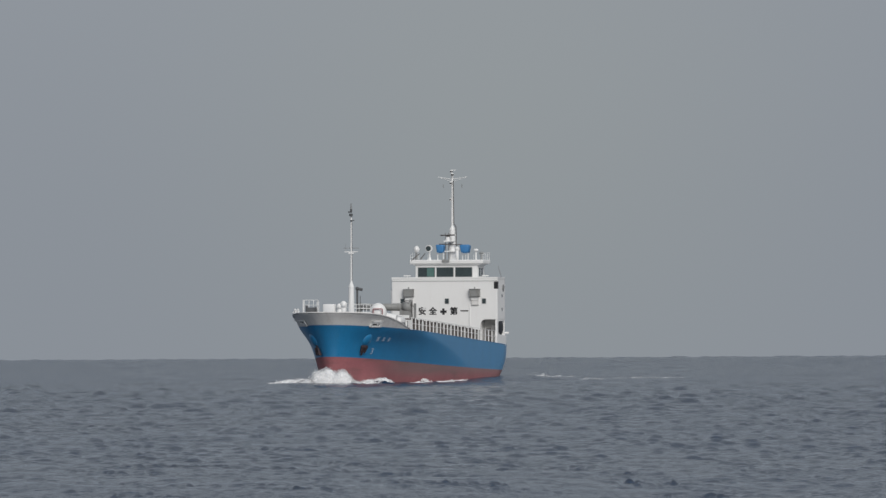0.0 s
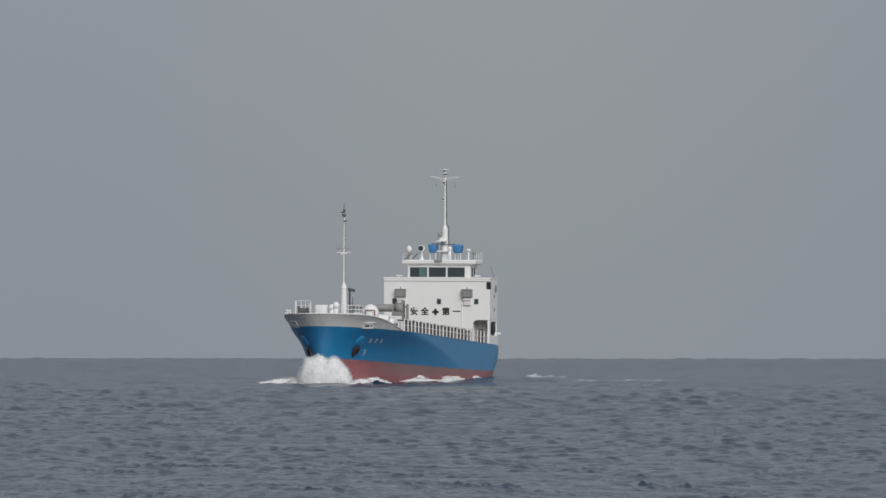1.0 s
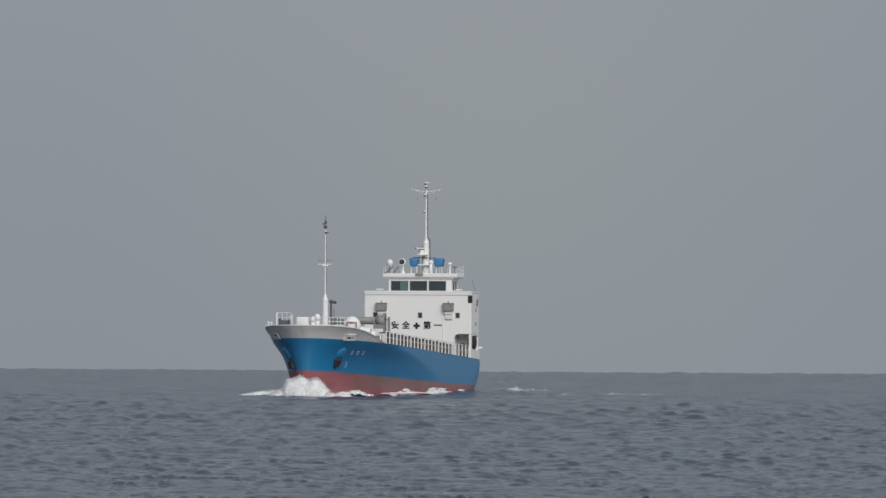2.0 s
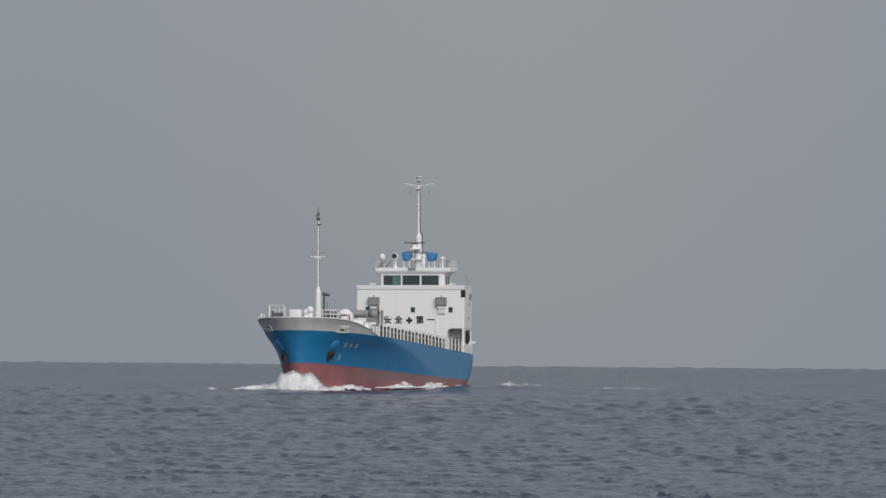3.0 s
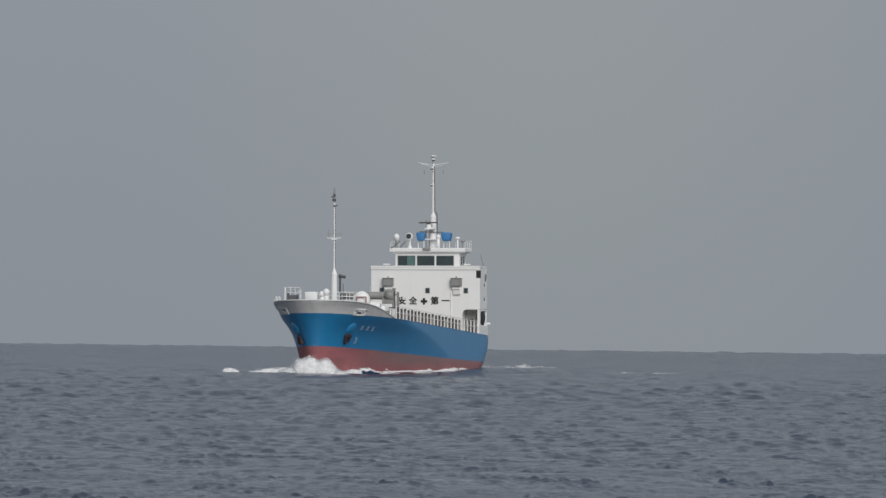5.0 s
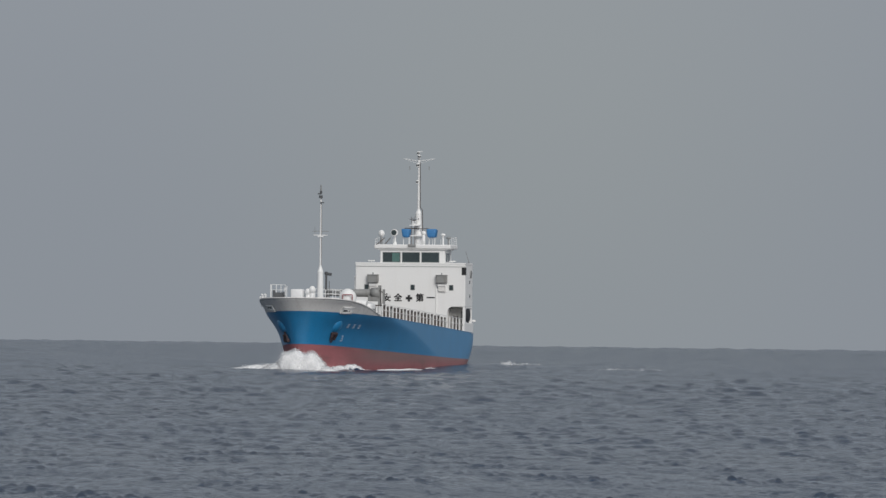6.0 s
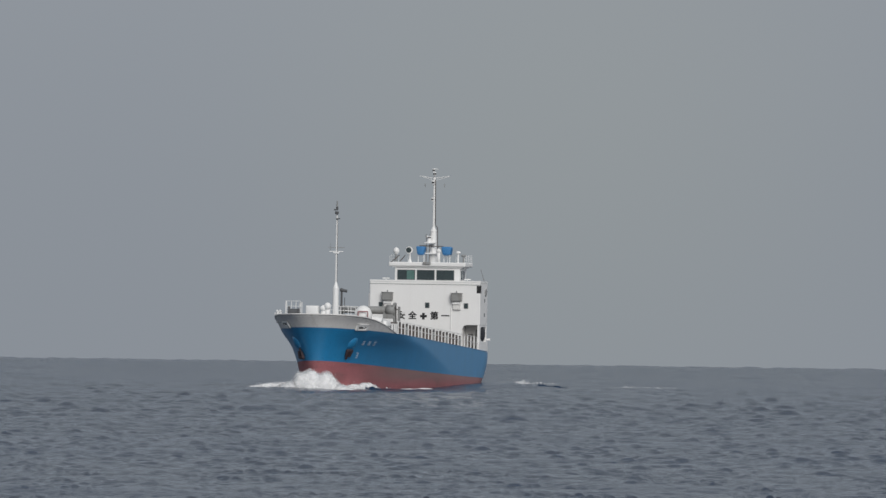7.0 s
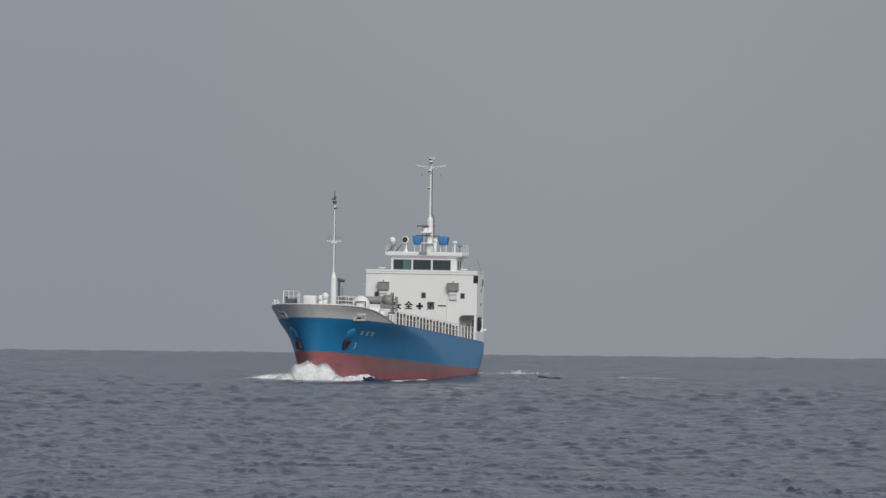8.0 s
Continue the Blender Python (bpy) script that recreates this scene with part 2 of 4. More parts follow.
def peaked(z):
    """Long shallow troughs and short steep crests, from an even sea of the same strength ring by ring."""
    rms = np.sqrt((z * z).mean(axis=1, keepdims=True)) + 1e-6
    return rms * (0.8 * np.log1p(np.exp(3.0 * (z / rms - 1.15))) - 0.15)


def sea_sheet(name, seed, angles, radii, drop, toward, gain):
    rng = np.random.default_rng(seed)
    th, r = np.meshgrid(angles, radii)
    x, y = r * np.sin(th), r * np.cos(th)
    cell_t = np.gradient(angles)[None, :] * r
    cell_r = np.gradient(radii)[:, None] * np.ones_like(r)
    cells = (cell_t.astype(np.float32), cell_r.astype(np.float32))
    chop = np.exp(rng.uniform(math.log(0.25), math.log(0.60), 80))
    z, dx, dy = wave_field(x, y, cells, rng, chop, 0.0074 * gain, toward, 1.15)
    mid = np.exp(rng.uniform(math.log(0.65), math.log(1.9), 60))
    z1, dx1, dy1 = wave_field(x, y, cells, rng, mid, 0.0034 * gain, toward, 1.3)
    z, z1 = peaked(z), peaked(z1) * np.clip(0.30 + (r - 200.0) / 180.0, 0.30, 1)
    long = np.exp(rng.uniform(math.log(1.2), math.log(3.8), 70))
    z3, dx3, dy3 = wave_field(x, y, cells, rng, long, 0.0030 * gain, toward, 1.57)
    fetch = np.clip((r - 300.0) / 300.0, 0, 1)
    z1, dx1, dy1 = z1 + fetch * peaked(z3), dx1 + fetch * dx3, dy1 + fetch * dy3
    swell = np.exp(rng.uniform(math.log(5), math.log(50), 14))
    z2, dx2, dy2 = wave_field(x, y, cells, rng, swell, 0.0016, toward + 0.3, 0.8)
    far = wave_field(x, y, cells, rng, rng.uniform(9, 30, 14), 0.0055, 0.0, 0.3)[0]
    z2 += (far - 0.2) * np.clip((r - 1000.0) / 1300.0, 0, 1)
    patch = np.zeros_like(x)
    for _ in range(9):
        ln, a = rng.uniform(2.5, 9.0), rng.uniform(-1.1, 1.1)
        patch += np.sin(2 * math.pi / ln * (x * math.cos(a) + 0.35 * y * math.sin(a)) + 0.11 * y + rng.uniform(0, 6.28))
    gust = 0.34 + 0.95 * np.clip(patch / 3.4, 0, 1.2) ** 1.5
    z = z * gust + z1 + z2 - (r * r - 950.0 ** 2) / (2 * 7.4e6) - drop
    x, y = x - dx * gust - dx1 - dx2, y - dy * gust - dy1 - dy2
    nr, na = r.shape
    co = np.stack([x, y, z], -1).reshape(-1, 3).astype(np.float32)
    idx = np.arange(nr * na, dtype=np.int32).reshape(nr, na)
    quads = np.stack([idx[:-1, :-1], idx[1:, :-1], idx[1:, 1:], idx[:-1, 1:]], -1).reshape(-1, 4)
    me = bpy.data.meshes.new(name)
    me.vertices.add(len(co))
    me.vertices.foreach_set("co", co.ravel())
    me.loops.add(quads.size)
    me.loops.foreach_set("vertex_index", quads.ravel())
    me.polygons.add(len(quads))
    me.polygons.foreach_set("loop_start", np.arange(0, quads.size, 4, dtype=np.int32))
    me.update(calc_edges=True)
    me.validate()
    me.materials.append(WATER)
    me.shade_smooth()
    return new(name, me)


def ring_steps(start, stop, first, grow):
    out, r = [], start
    while r < stop:
        out.append(r)
        r += first * (r / start) ** grow
    return out


FINE = np.linspace(-radians(4.1), radians(3.5), 560)
ROUND = np.concatenate([np.linspace(-math.pi, -radians(4.4), 24), FINE, np.linspace(radians(3.8), math.pi, 24)])
RINGS = np.array([0.02, 30, 70, 110, 150] + ring_steps(172.0, 1250.0, 0.12, 1.4) + ring_steps(1251.0, 4905.0, 2.6, 2.0))
sea = tagged(sea_sheet("water", 3, ROUND, RINGS, 0.30, -1.35, 1.0), "choppy slate-grey open sea with short wind waves", "sea", kind="structure")


# ---- the ship: x runs to the bow, y to port, z = 0 at the sea ----
ship = tagged(new("cargo_ship"), "blue and white coastal cargo ship with red bottom, under way", "ship")


def bend(z, a, b, c):
    """The parabola through a at z = 0, b at 3.5 and c at 7.2."""
    return a * (z - 3.5) * (z - 7.2) / 25.2 + b * z * (z - 7.2) / (3.5 * -3.7) + c * z * (z - 3.5) / (7.2 * 3.7)


def stem_at(z):
    return bend(max(z, -1.5), 55.0, 56.0, 58.4)


def half(x, z):
    z = max(z, -1.5)
    entry, power = bend(z, 46.0, 31.0, 11.6), bend(z, 0.50, 0.47, 0.435)
    entry *= 1 - 0.17 * math.exp(-((z - 5.4) / 1.1) ** 2)
    t = min(1.0, max(0.0, (stem_at(z) - x) / entry))
    b = 6.0 * (1 - (1 - t) ** 1.6) ** power
    u = 1 - (1 - min(1.0, max(0.0, z / 3.5))) ** 2
    aft, run = 2.0 - 5.0 * u, 15.5 - 1.5 * u
    if x < aft:
        b = min(b, 6.0 * max(0.02, 1 - ((aft - x) / run) ** 2))
    return b


def deck_z(x):
    return 3.95 + 0.0342 * x


def paint_z(x):
    return 1.0 + 0.013 * (x + 2) + 0.00023 * (x + 2) ** 2


def rim_z(x):
    return deck_z(x) + float(np.interp(x, [43.4, 45.5, 47.5, 50, 52.5, 55, 59], [0.05, 0.35, 0.68, 1.0, 1.22, 1.30, 1.28]))


TRANSOM = -14.0


def girth(low, high, levels, aft=TRANSOM, shrink=0.0, stations=90):
    """Rows of points round the hull from port quarter over the stem to starboard, between two lines of height."""
    us = [1 - (1 - i / stations) ** 2.2 for i in range(stations + 1)]
    rows = []
    for j in range(levels + 1):
        w = j / levels
        port = []
        for u in us:
            x = aft + (57.0 - aft) * u
            z = low(x) * (1 - w) + high(x) * w
            tip = stem_at(z)
            x = aft + (tip - aft) * u
            port.append((x - shrink * u, max(0.0, half(x, z) - shrink), z))
        rows.append(port + [(x, -y, z) for x, y, z in reversed(port[:-1])])
    return rows


def skin(rows):
    n = len(rows[0])
    verts = [p for row in rows for p in row]
    faces = [(j * n + i, j * n + i + 1, (j + 1) * n + i + 1, (j + 1) * n + i) for j in range(len(rows) - 1) for i in range(n - 1)]
    return verts, faces


def close_aft(verts, faces, n, levels):
    for j in range(levels):
        faces.append((j * n, (j + 1) * n, (j + 2) * n - 1, (j + 1) * n - 1))
    return verts, faces


v, f = skin(girth(lambda x: -3.0, paint_z, 14))
mesh_part("bottom", v, close_aft(v, f, 181, 14)[1], RED, ship, "faded red antifouling paint")
v, f = skin(girth(paint_z, deck_z, 14))
mesh_part("hull", v, close_aft(v, f, 181, 14)[1], BLUE, ship, "bright blue painted steel plating")


def bulwark():
    outer = girth(deck_z, rim_z, 5, aft=43.4)
    inner = girth(deck_z, rim_z, 5, aft=43.4, shrink=0.14)
    return skin(outer + inner[::-1])


v, f = bulwark()
bw = mesh_part("bulwark", v, f, GREY, ship, "grey flared bow bulwark")
for side in (1, -1):
    prev = None
    bm = bm_new()
    for i in range(41):
        u = 1 - (1 - i / 40) ** 2
        z = rim_z(43.4 + 14 * u)
        x = 43.4 + (stem_at(z) - 43.4) * u
        p = (x, side * half(x, z), z)
        if prev:
            rod(bm, prev, p, 0.07, n=6)
        prev = p
    part("capping_rail", bm, GREY, bw)

bm = bm_new()
for i in range(57):
    x0, x1 = TRANSOM + i * 1.03, TRANSOM + (i + 1) * 1.03
    a, b = half(x0, deck_z(x0)), half(x1, deck_z(x1))
    q = [bm.verts.new(p) for p in ((x0, -a + .02, deck_z(x0) - .06), (x1, -b + .02, deck_z(x1) - .06), (x1, b - .02, deck_z(x1) - .06), (x0, a - .02, deck_z(x0) - .06))]
    bm.faces.new(q)
part("main_deck", bm, SHADE, ship)
bm = bm_new()
rod(bm, (43.5, 0, 6.0), (43.5, 0, 6.18), 4.9, n=32)
box(bm, 38.5, 47.5, -4.9, 4.9, 5.6, 6.22, 0.05)
part("forecastle_deck", bm, SHADE, ship)

# rubbing strake along the sheer
for side in (1, -1):
    prev, bm = None, bm_new()
    for i in range(57):
        x = TRANSOM + i * 1.02
        p = (x, side * (half(x, deck_z(x)) + 0.01), deck_z(x))
        if prev:
            rod(bm, prev, p, 0.03, n=6)
        prev = p
    part("sheer_strake", bm, BLUE, ship)

# hatch coaming and covers
coam = part("hatch_coaming", box(bm_new(), 1.5, 37.5, -4.3, 4.3, 3.95, 6.02, 0.06, Euler((0, -math.atan(0.0342), 0))), COAM, ship, "weathered brown-grey hatch coaming")
for i in range(9):
    x = 5.6 + i * 3.55
    part("hatch_cover", box(bm_new(), x, x + 3.4, -4.35, 4.4, deck_z(x) + 1.30, deck_z(x) + 1.50, 0.04), COAM, coam)

for i in range(20):
    x = 3.2 + i * 1.76
    part("coaming_bracket", box(bm_new(), x - 0.06, x + 0.06, 4.3, 4.62, deck_z(x) - 0.05, deck_z(x) + 1.2, 0.02), COAM if i % 4 else SHADE, coam)

# side rail with flat stanchions
for side in (1, -1):
    bm = bm_new()
    for h in (0.66, 1.28):
        rod(bm, (43.2, side * 5.86, deck_z(43.2) + h), (0.4, side * 5.92, deck_z(0.4) + h + 0.03), 0.026, n=6)
    rail = part("side_rail", bm, WHITE, ship, "white open side rail")
    post = None
    for i in range(25):
        x = 43.0 - i * 1.76
        if post is None:
            bm = box(bm_new(), -0.045, 0.045, -0.055, 0.055, 0, 1.32, 0.015)
            post = part("stanchion", bm, WHITE, rail)
            ob = post
        else:
            ob = post.copy()
            scene.collection.objects.link(ob)
        ob.location = (x, side * 5.88, deck_z(x) - 0.02)

# ---- deckhouse ----
house = bm_new()
box(house, -4.0, 0.0, -5.98, 5.98, 6.55, 11.05, 0.07)
box(house, -4.0, 0.005, -4.05, 4.05, 3.8, 6.9)
house = part("deckhouse", house, WHITE, ship, "white painted accommodation block")
part("lower_house", box(bm_new(), -11.0, -4.0, -4.1, 4.1, 3.5, 9.6, 0.06), WHITE, house)
part("bridge_bulwark", box(box(box(bm_new(), -0.12, 0.02, -6.0, 6.0, 11.05, 11.25, 0.02), -4.0, 0.0, -6.0, -5.88, 11.05, 11.25), -4.0, 0.0, 5.88, 6.0, 11.05, 11.25), WHITE, house)
# Thin ledge coloured grey to carry the shadow line across the front.
part("ledge_shadow_line", box(bm_new(), -0.02, 0.035, -6.0, 6.0, 10.80, 10.85), SHADE, house)
for side in (1, -1):
    part("corner_post", box(bm_new(), -0.6, 0.0, side * 5.70, side * 5.96, 3.8, 6.55, 0.05), WHITE, house)
    part("side_screen", box(bm_new(), -4.0, -3.86, side * 5.65, side * 5.95, 3.5, 6.55, 0.03), WHITE, house)
    part("passage_back", box(bm_new(), -2.1, -2.0, side * 4.05, side * 5.66, 3.8, 6.55), GREY, house)
    part("passage_sill", box(bm_new(), -4.6, 0.2, side * 5.7, side * 5.97, 3.7, 4.85, 0.03), WHITE, house)
part("fuel_drum", rod(bm_new(), (-1.2, 4.75, 3.9), (-1.2, 4.75, 5.6), 0.28, n=16), STEEL, house)
part("door", box(bm_new(), -2.02, -1.94, 5.15, 5.6, 4.1, 6.1, 0.03), DARKG, house)
# Black ovals stand for the shade inside the side openings.
for side in (1, -1):
    oval = bm_new()
    bmesh.ops.create_uvsphere(oval, u_segments=28, v_segments=14, radius=1, matrix=Matrix.Translation((-2.3, side * 5.84, 5.68)) @ Matrix.Diagonal((1.35, 0.13, 0.80, 1)))
    part("side_opening_shade", oval, BLACK, house, "black oval for the shade inside the side opening", True)
    fillet = bm_new()
    arc = [(4.04, 6.6), (4.56, 6.6)] + [(4.54 - 0.45 * math.sin(a), 6.10 + 0.45 * math.cos(a)) for a in [i * math.pi / 16 for i in range(9)]] + [(4.04, 6.10)]
    front = fillet.faces.new([fillet.verts.new((0.0, side * y, z)) for y, z in arc])
    for v in bmesh.ops.extrude_face_region(fillet, geom=[front])["geom"]:
        if isinstance(v, bmesh.types.BMVert):
            v.co.x = -0.35
    part("opening_corner", fillet, WHITE, house)
    part("opening_rim", box(bm_new(), -3.75, -0.85, side * 5.68, side * 5.97, 6.38, 6.56, 0.05), WHITE, house)
part("passage_lining", box(bm_new(), -2.0, -0.3, 4.05, 4.09, 4.2, 6.4), GREY, house)
part("boarding_platform", box(box(bm_new(), -7.2, -4.5, 5.2, 5.75, 4.95, 5.03, 0.01), -7.2, -7.1, 5.2, 5.75, 4.95, 5.2), WHITE, house)


def port_light(y, z, x=0.0, size=0.5):
    part("window_frame", box(bm_new(), x - 0.02, x + 0.05, y - size / 2, y + size / 2, z - size / 2 - 0.05, z + size / 2 + 0.05, 0.05), SHADE, house)
    part("window_pane", box(bm_new(), x + 0.02, x + 0.058, y - size / 2 + .06, y + size / 2 - .06, z - size / 2, z + size / 2, 0.01), GLASS, house)


for y in (-4.75, 0.27, 4.46):
    port_light(y, 8.6)
part("bridge_wing_opening", box(bm_new(), -0.04, 0.012, 5.58, 5.98, 9.95, 10.75, 0.01), BLACK, house, "dark opening at the house corner")
part("bridge_wing_opening", box(bm_new(), -0.5, -0.04, 5.96, 5.992, 9.95, 10.75, 0.01), BLACK, house)
for y0 in (-4.58, 2.90):
    part("ventilator", box(bm_new(), 0.0, 0.55, y0, y0 + 1.15, 9.08, 9.92, 0.06), DARKG, house, "grey box ventilator on the house front")
    part("ventilator_hood", box(bm_new(), 0.0, 0.62, y0 - 0.03, y0 + 1.18, 9.88, 9.96, 0.02), SHADE, house)
    part("lifting_lug", box(bm_new(), 0.2, 0.3, y0 + 0.5, y0 + 0.62, 9.96, 10.16), SHADE, house)
    part("ventilator_duct", box(bm_new(), 0.0, 0.3, y0 + 0.12, y0 + 0.98, 8.72, 9.08, 0.03), WHITE, house)
    part("louvre", box(bm_new(), 0.0, 0.2, y0 + 0.18, y0 + 1.0, 8.17, 8.70, 0.03), GREY, house)
part("side_bulwark", box(bm_new(), -3.2, -0.25, -6.15, -5.98, 6.62, 9.8, 0.04), WHITE, house)
part("drain_pipe", rod(bm_new(), (0.05, 2.85, 4.2), (0.05, 2.85, 8.4), 0.045, n=8), WHITE, house)


def lettering(text, y, z, size):
    cu = bpy.data.curves.new("letter", "FONT")
    cu.body, cu.size, cu.align_x, cu.align_y = text, size, "CENTER", "CENTER"
    cu.offset, cu.extrude = 0.018, 0.006
    tmp = new("letter", cu)
    me = bpy.data.meshes.new_from_object(tmp.evaluated_get(bpy.context.evaluated_depsgraph_get()))
    bpy.data.objects.remove(tmp)
    bm = bm_new()
    for dx, dy in ((-0.022, 0.0), (0.022, 0.0), (0.0, 0.018)):
        n = len(bm.verts)
        bm.from_mesh(me)
        bm.verts.ensure_lookup_table()
        for v in bm.verts[n:]:
            v.co += Vector((dx, dy, 0.0015 * dy / 0.018 + 0.001 * (dx > 0)))
    bm.to_mesh(me)
    bm.free()
    me.materials.clear()
    me.materials.append(BLACK)
    ob = new("letter", me)
    ob.parent = house
    ob.matrix_basis = Matrix(((0, 0, 1, 0.015), (1, 0, 0, y), (0, 1, 0, z), (0, 0, 0, 1)))
    return tagged(ob, "black painted character")


for ch, y in (("安", -2.52), ("全", -1.32), ("第", 1.05), ("一", 2.24)):
    lettering(ch, y, 7.44, 0.88)
cross_mark = box(box(bm_new(), 0.0, 0.02, -0.49, 0.23, 7.31, 7.57), 0.0, 0.022, -0.26, 0.0, 7.09, 7.79)
part("cross", cross_mark, BLACK, house, "black painted safety cross")

for z in (9.2, 7.7):
    part("side_port_light", rod(bm_new(), (-2.4, 5.96, z), (-2.4, 6.01, z), 0.2, n=14), GLASS, house)
part("funnel", box(box(bm_new(), -9.5, -7.0, -1.2, 1.2, 9.6, 12.4, 0.25), -9.2, -7.4, -0.8, 0.8, 12.3, 12.8, 0.1), WHITE, ship, "white funnel casing behind the wheelhouse")

# wheelhouse
wheel = part("wheelhouse", box(bm_new(), -4.8, -1.15, -3.55, 3.5, 11.0, 12.70, 0.08), WHITE, ship, "white wheelhouse with wide dark windows")
for i, y0 in enumerate((-3.22, -1.11, 1.01)):
    part("window_frame", box(bm_new(), -1.17, -1.11, y0 - 0.06, y0 + 1.91, 11.26, 12.38, 0.02), SHADE, wheel)
    part("window_pane", box(bm_new(), -1.13, -1.09, y0, y0 + 1.85, 11.32, 12.32, 0.01), GLASS, wheel)
    if i == 0:
        part("blind", box(bm_new(), -1.10, -1.085, y0 + 1.0, y0 + 1.80, 11.34, 12.28), GREEN, wheel, "green tinted window part")
for y in (3.49, -3.54):
    for x in (-2.2, -3.4):
        part("side_window", box(bm_new(), x - 0.42, x + 0.42, y - 0.03, y + 0.04, 11.35, 12.3, 0.01), GLASS, wheel)
roof = part("roof", box(box(bm_new(), -4.9, -0.85, -4.15, 4.15, 12.72, 13.18, 0.10), -4.6, -1.0, -3.8, 3.8, 12.60, 12.74, 0.04), WHITE, wheel)
part("visor_lamp", box(bm_new(), -0.9, -0.7, -0.45, 0.4, 12.92, 13.22, 0.05), SHADE, wheel)
for y in (-4.05, -3.1, -2.1, -1.0, 1.0, 2.2, 3.1, 4.05):
    part("rail_post", rod(bm_new(), (-0.95, y, 13.15), (-0.95, y, 13.75), 0.022, n=6), WHITE, wheel)
for y in (-4.05, 4.05):
    for x in (-1.9, -2.9, -3.9, -4.8):
        part("rail_post", rod(bm_new(), (x, y, 13.15), (x, y, 14.0), 0.022, n=6), WHITE, wheel)
    part("roof_rail", rod(bm_new(), (-0.95, y, 13.75), (-4.8, y, 14.0), 0.02, n=6), WHITE, wheel)
    part("roof_rail", rod(bm_new(), (-0.95, y, 13.45), (-4.8, y, 13.6), 0.016, n=6), WHITE, wheel)

# roof gear
sat = part("satellite_dome", ball(bm_new(), (-1.8, -3.55, 14.35), 0.33, 1.15), WHITE, ship, "white satellite dome")
part("pedestal", rod(bm_new(), (-1.8, -3.55, 13.1), (-1.8, -3.55, 14.1), 0.17, 0.12), SHADE, sat)
lamp = part("searchlight", rod(bm_new(), (-1.9, -2.05, 14.45), (-1.3, -2.05, 14.45), 0.30, 0.38, 18), WHITE, ship, "white searchlight with dark lens")
part("lens", rod(bm_new(), (-1.32, -2.10, 14.45), (-1.27, -2.10, 14.45), 0.29, n=18), GLASS, lamp)
part("stand", rod(rod(bm_new(), (-1.7, -2.05, 13.1), (-1.7, -2.05, 14.1), 0.10), (-1.7, -2.05, 13.1), (-1.7, -2.05, 13.5), 0.24, 0.12), WHITE, lamp)


def covered_box(y0, y1):
    bm = box(bm_new(), -3.6, -2.5, y0, y1, 13.95, 14.85, 0.14)
    for v in bm.verts:
        v.co += Vector((0, 0.05 * math.sin(9 * v.co.z + 3 * v.co.y), 0.03 * math.sin(7 * v.co.y + 5 * v.co.x)))
        if v.co.z < 14.3:
            v.co.y += 0.12 * (1 if v.co.y < (y0 + y1) / 2 else -1)
    b = part("covered_locker", bm, TARP, ship, "equipment locker wrapped in blue tarpaulin", True)
    for y in (y0 + 0.2, y1 - 0.2):
        part("leg", rod(bm_new(), (-3.0, y, 13.1), (-3.0, y, 14.0), 0.045, n=6), WHITE, b)


covered_box(-1.60, -0.58)
covered_box(1.20, 2.22)
part("magnetic_compass", ball(rod(bm_new(), (-1.9, 1.02, 13.1), (-1.9, 1.02, 14.35), 0.2, 0.17, 14), (-1.9, 1.02, 14.4), 0.26), WHITE, ship, "white compass binnacle on the wheelhouse roof", True)
part("roof_ventilator", ball(rod(bm_new(), (-2.4, 3.05, 13.1), (-2.4, 3.05, 14.2), 0.09), (-2.4, 3.05, 14.25), 0.28, 0.6), WHITE, ship, "white mushroom ventilator")
part("roof_ventilator", ball(rod(bm_new(), (-4.2, 3.3, 13.1), (-4.2, 3.3, 13.9), 0.12), (-4.2, 3.3, 13.95), 0.3, 0.5), SHADE, ship)
for y, x in ((-4.45, -1.0), (4.1, -2.4)):
    part("navigation_lamp_shelf", box(box(bm_new(), x - 0.3, x + 0.3, y - 0.33, y + 0.33, 11.36, 11.48, 0.02), x - .05, x + .05, y - .05, y + .05, 11.0, 11.36), WHITE, ship)
bm = bm_new()
rod(bm, (-0.9, -3.95, 13.1), (-0.9, -3.0, 13.9), 0.05, n=6)
rod(bm, (-1.0, -3.0, 13.2), (-1.0, -2.4, 13.9), 0.05, n=6)
part("stay_bar", bm, STEEL, ship)

# main mast
mast = part("main_mast", rod(rod(rod(bm_new(), (-4.1, 0, 12.9), (-4.1, 0, 16.5), 0.44, 0.33, 14), (-4.1, 0, 16.5), (-4.1, 0, 17.0), 0.36, 0.13, 14), (-4.1, 0, 17.0), (-4.1, 0, 22.4), 0.14, 0.11, 10), WHITE, ship, "tall white main mast with lamps and yard")
part("yard", rod(rod(bm_new(), (-4.1, -1.65, 22.42), (-4.1, 0, 22.14), 0.028, 0.045, 6), (-4.1, 1.7, 22.42), (-4.1, 0, 22.14), 0.028, 0.045, 6), WHITE, mast)
for y in (-1.0, 1.1):
    part("yard_brace", rod(bm_new(), (-4.1, 1.5 * y, 22.38), (-4.1, 0.1 * y, 21.9), 0.018, n=6), WHITE, mast)
    part("halyard_block", box(bm_new(), -4.14, -4.06, y - 0.04, y + 0.04, 21.2, 21.6), SHADE, mast)
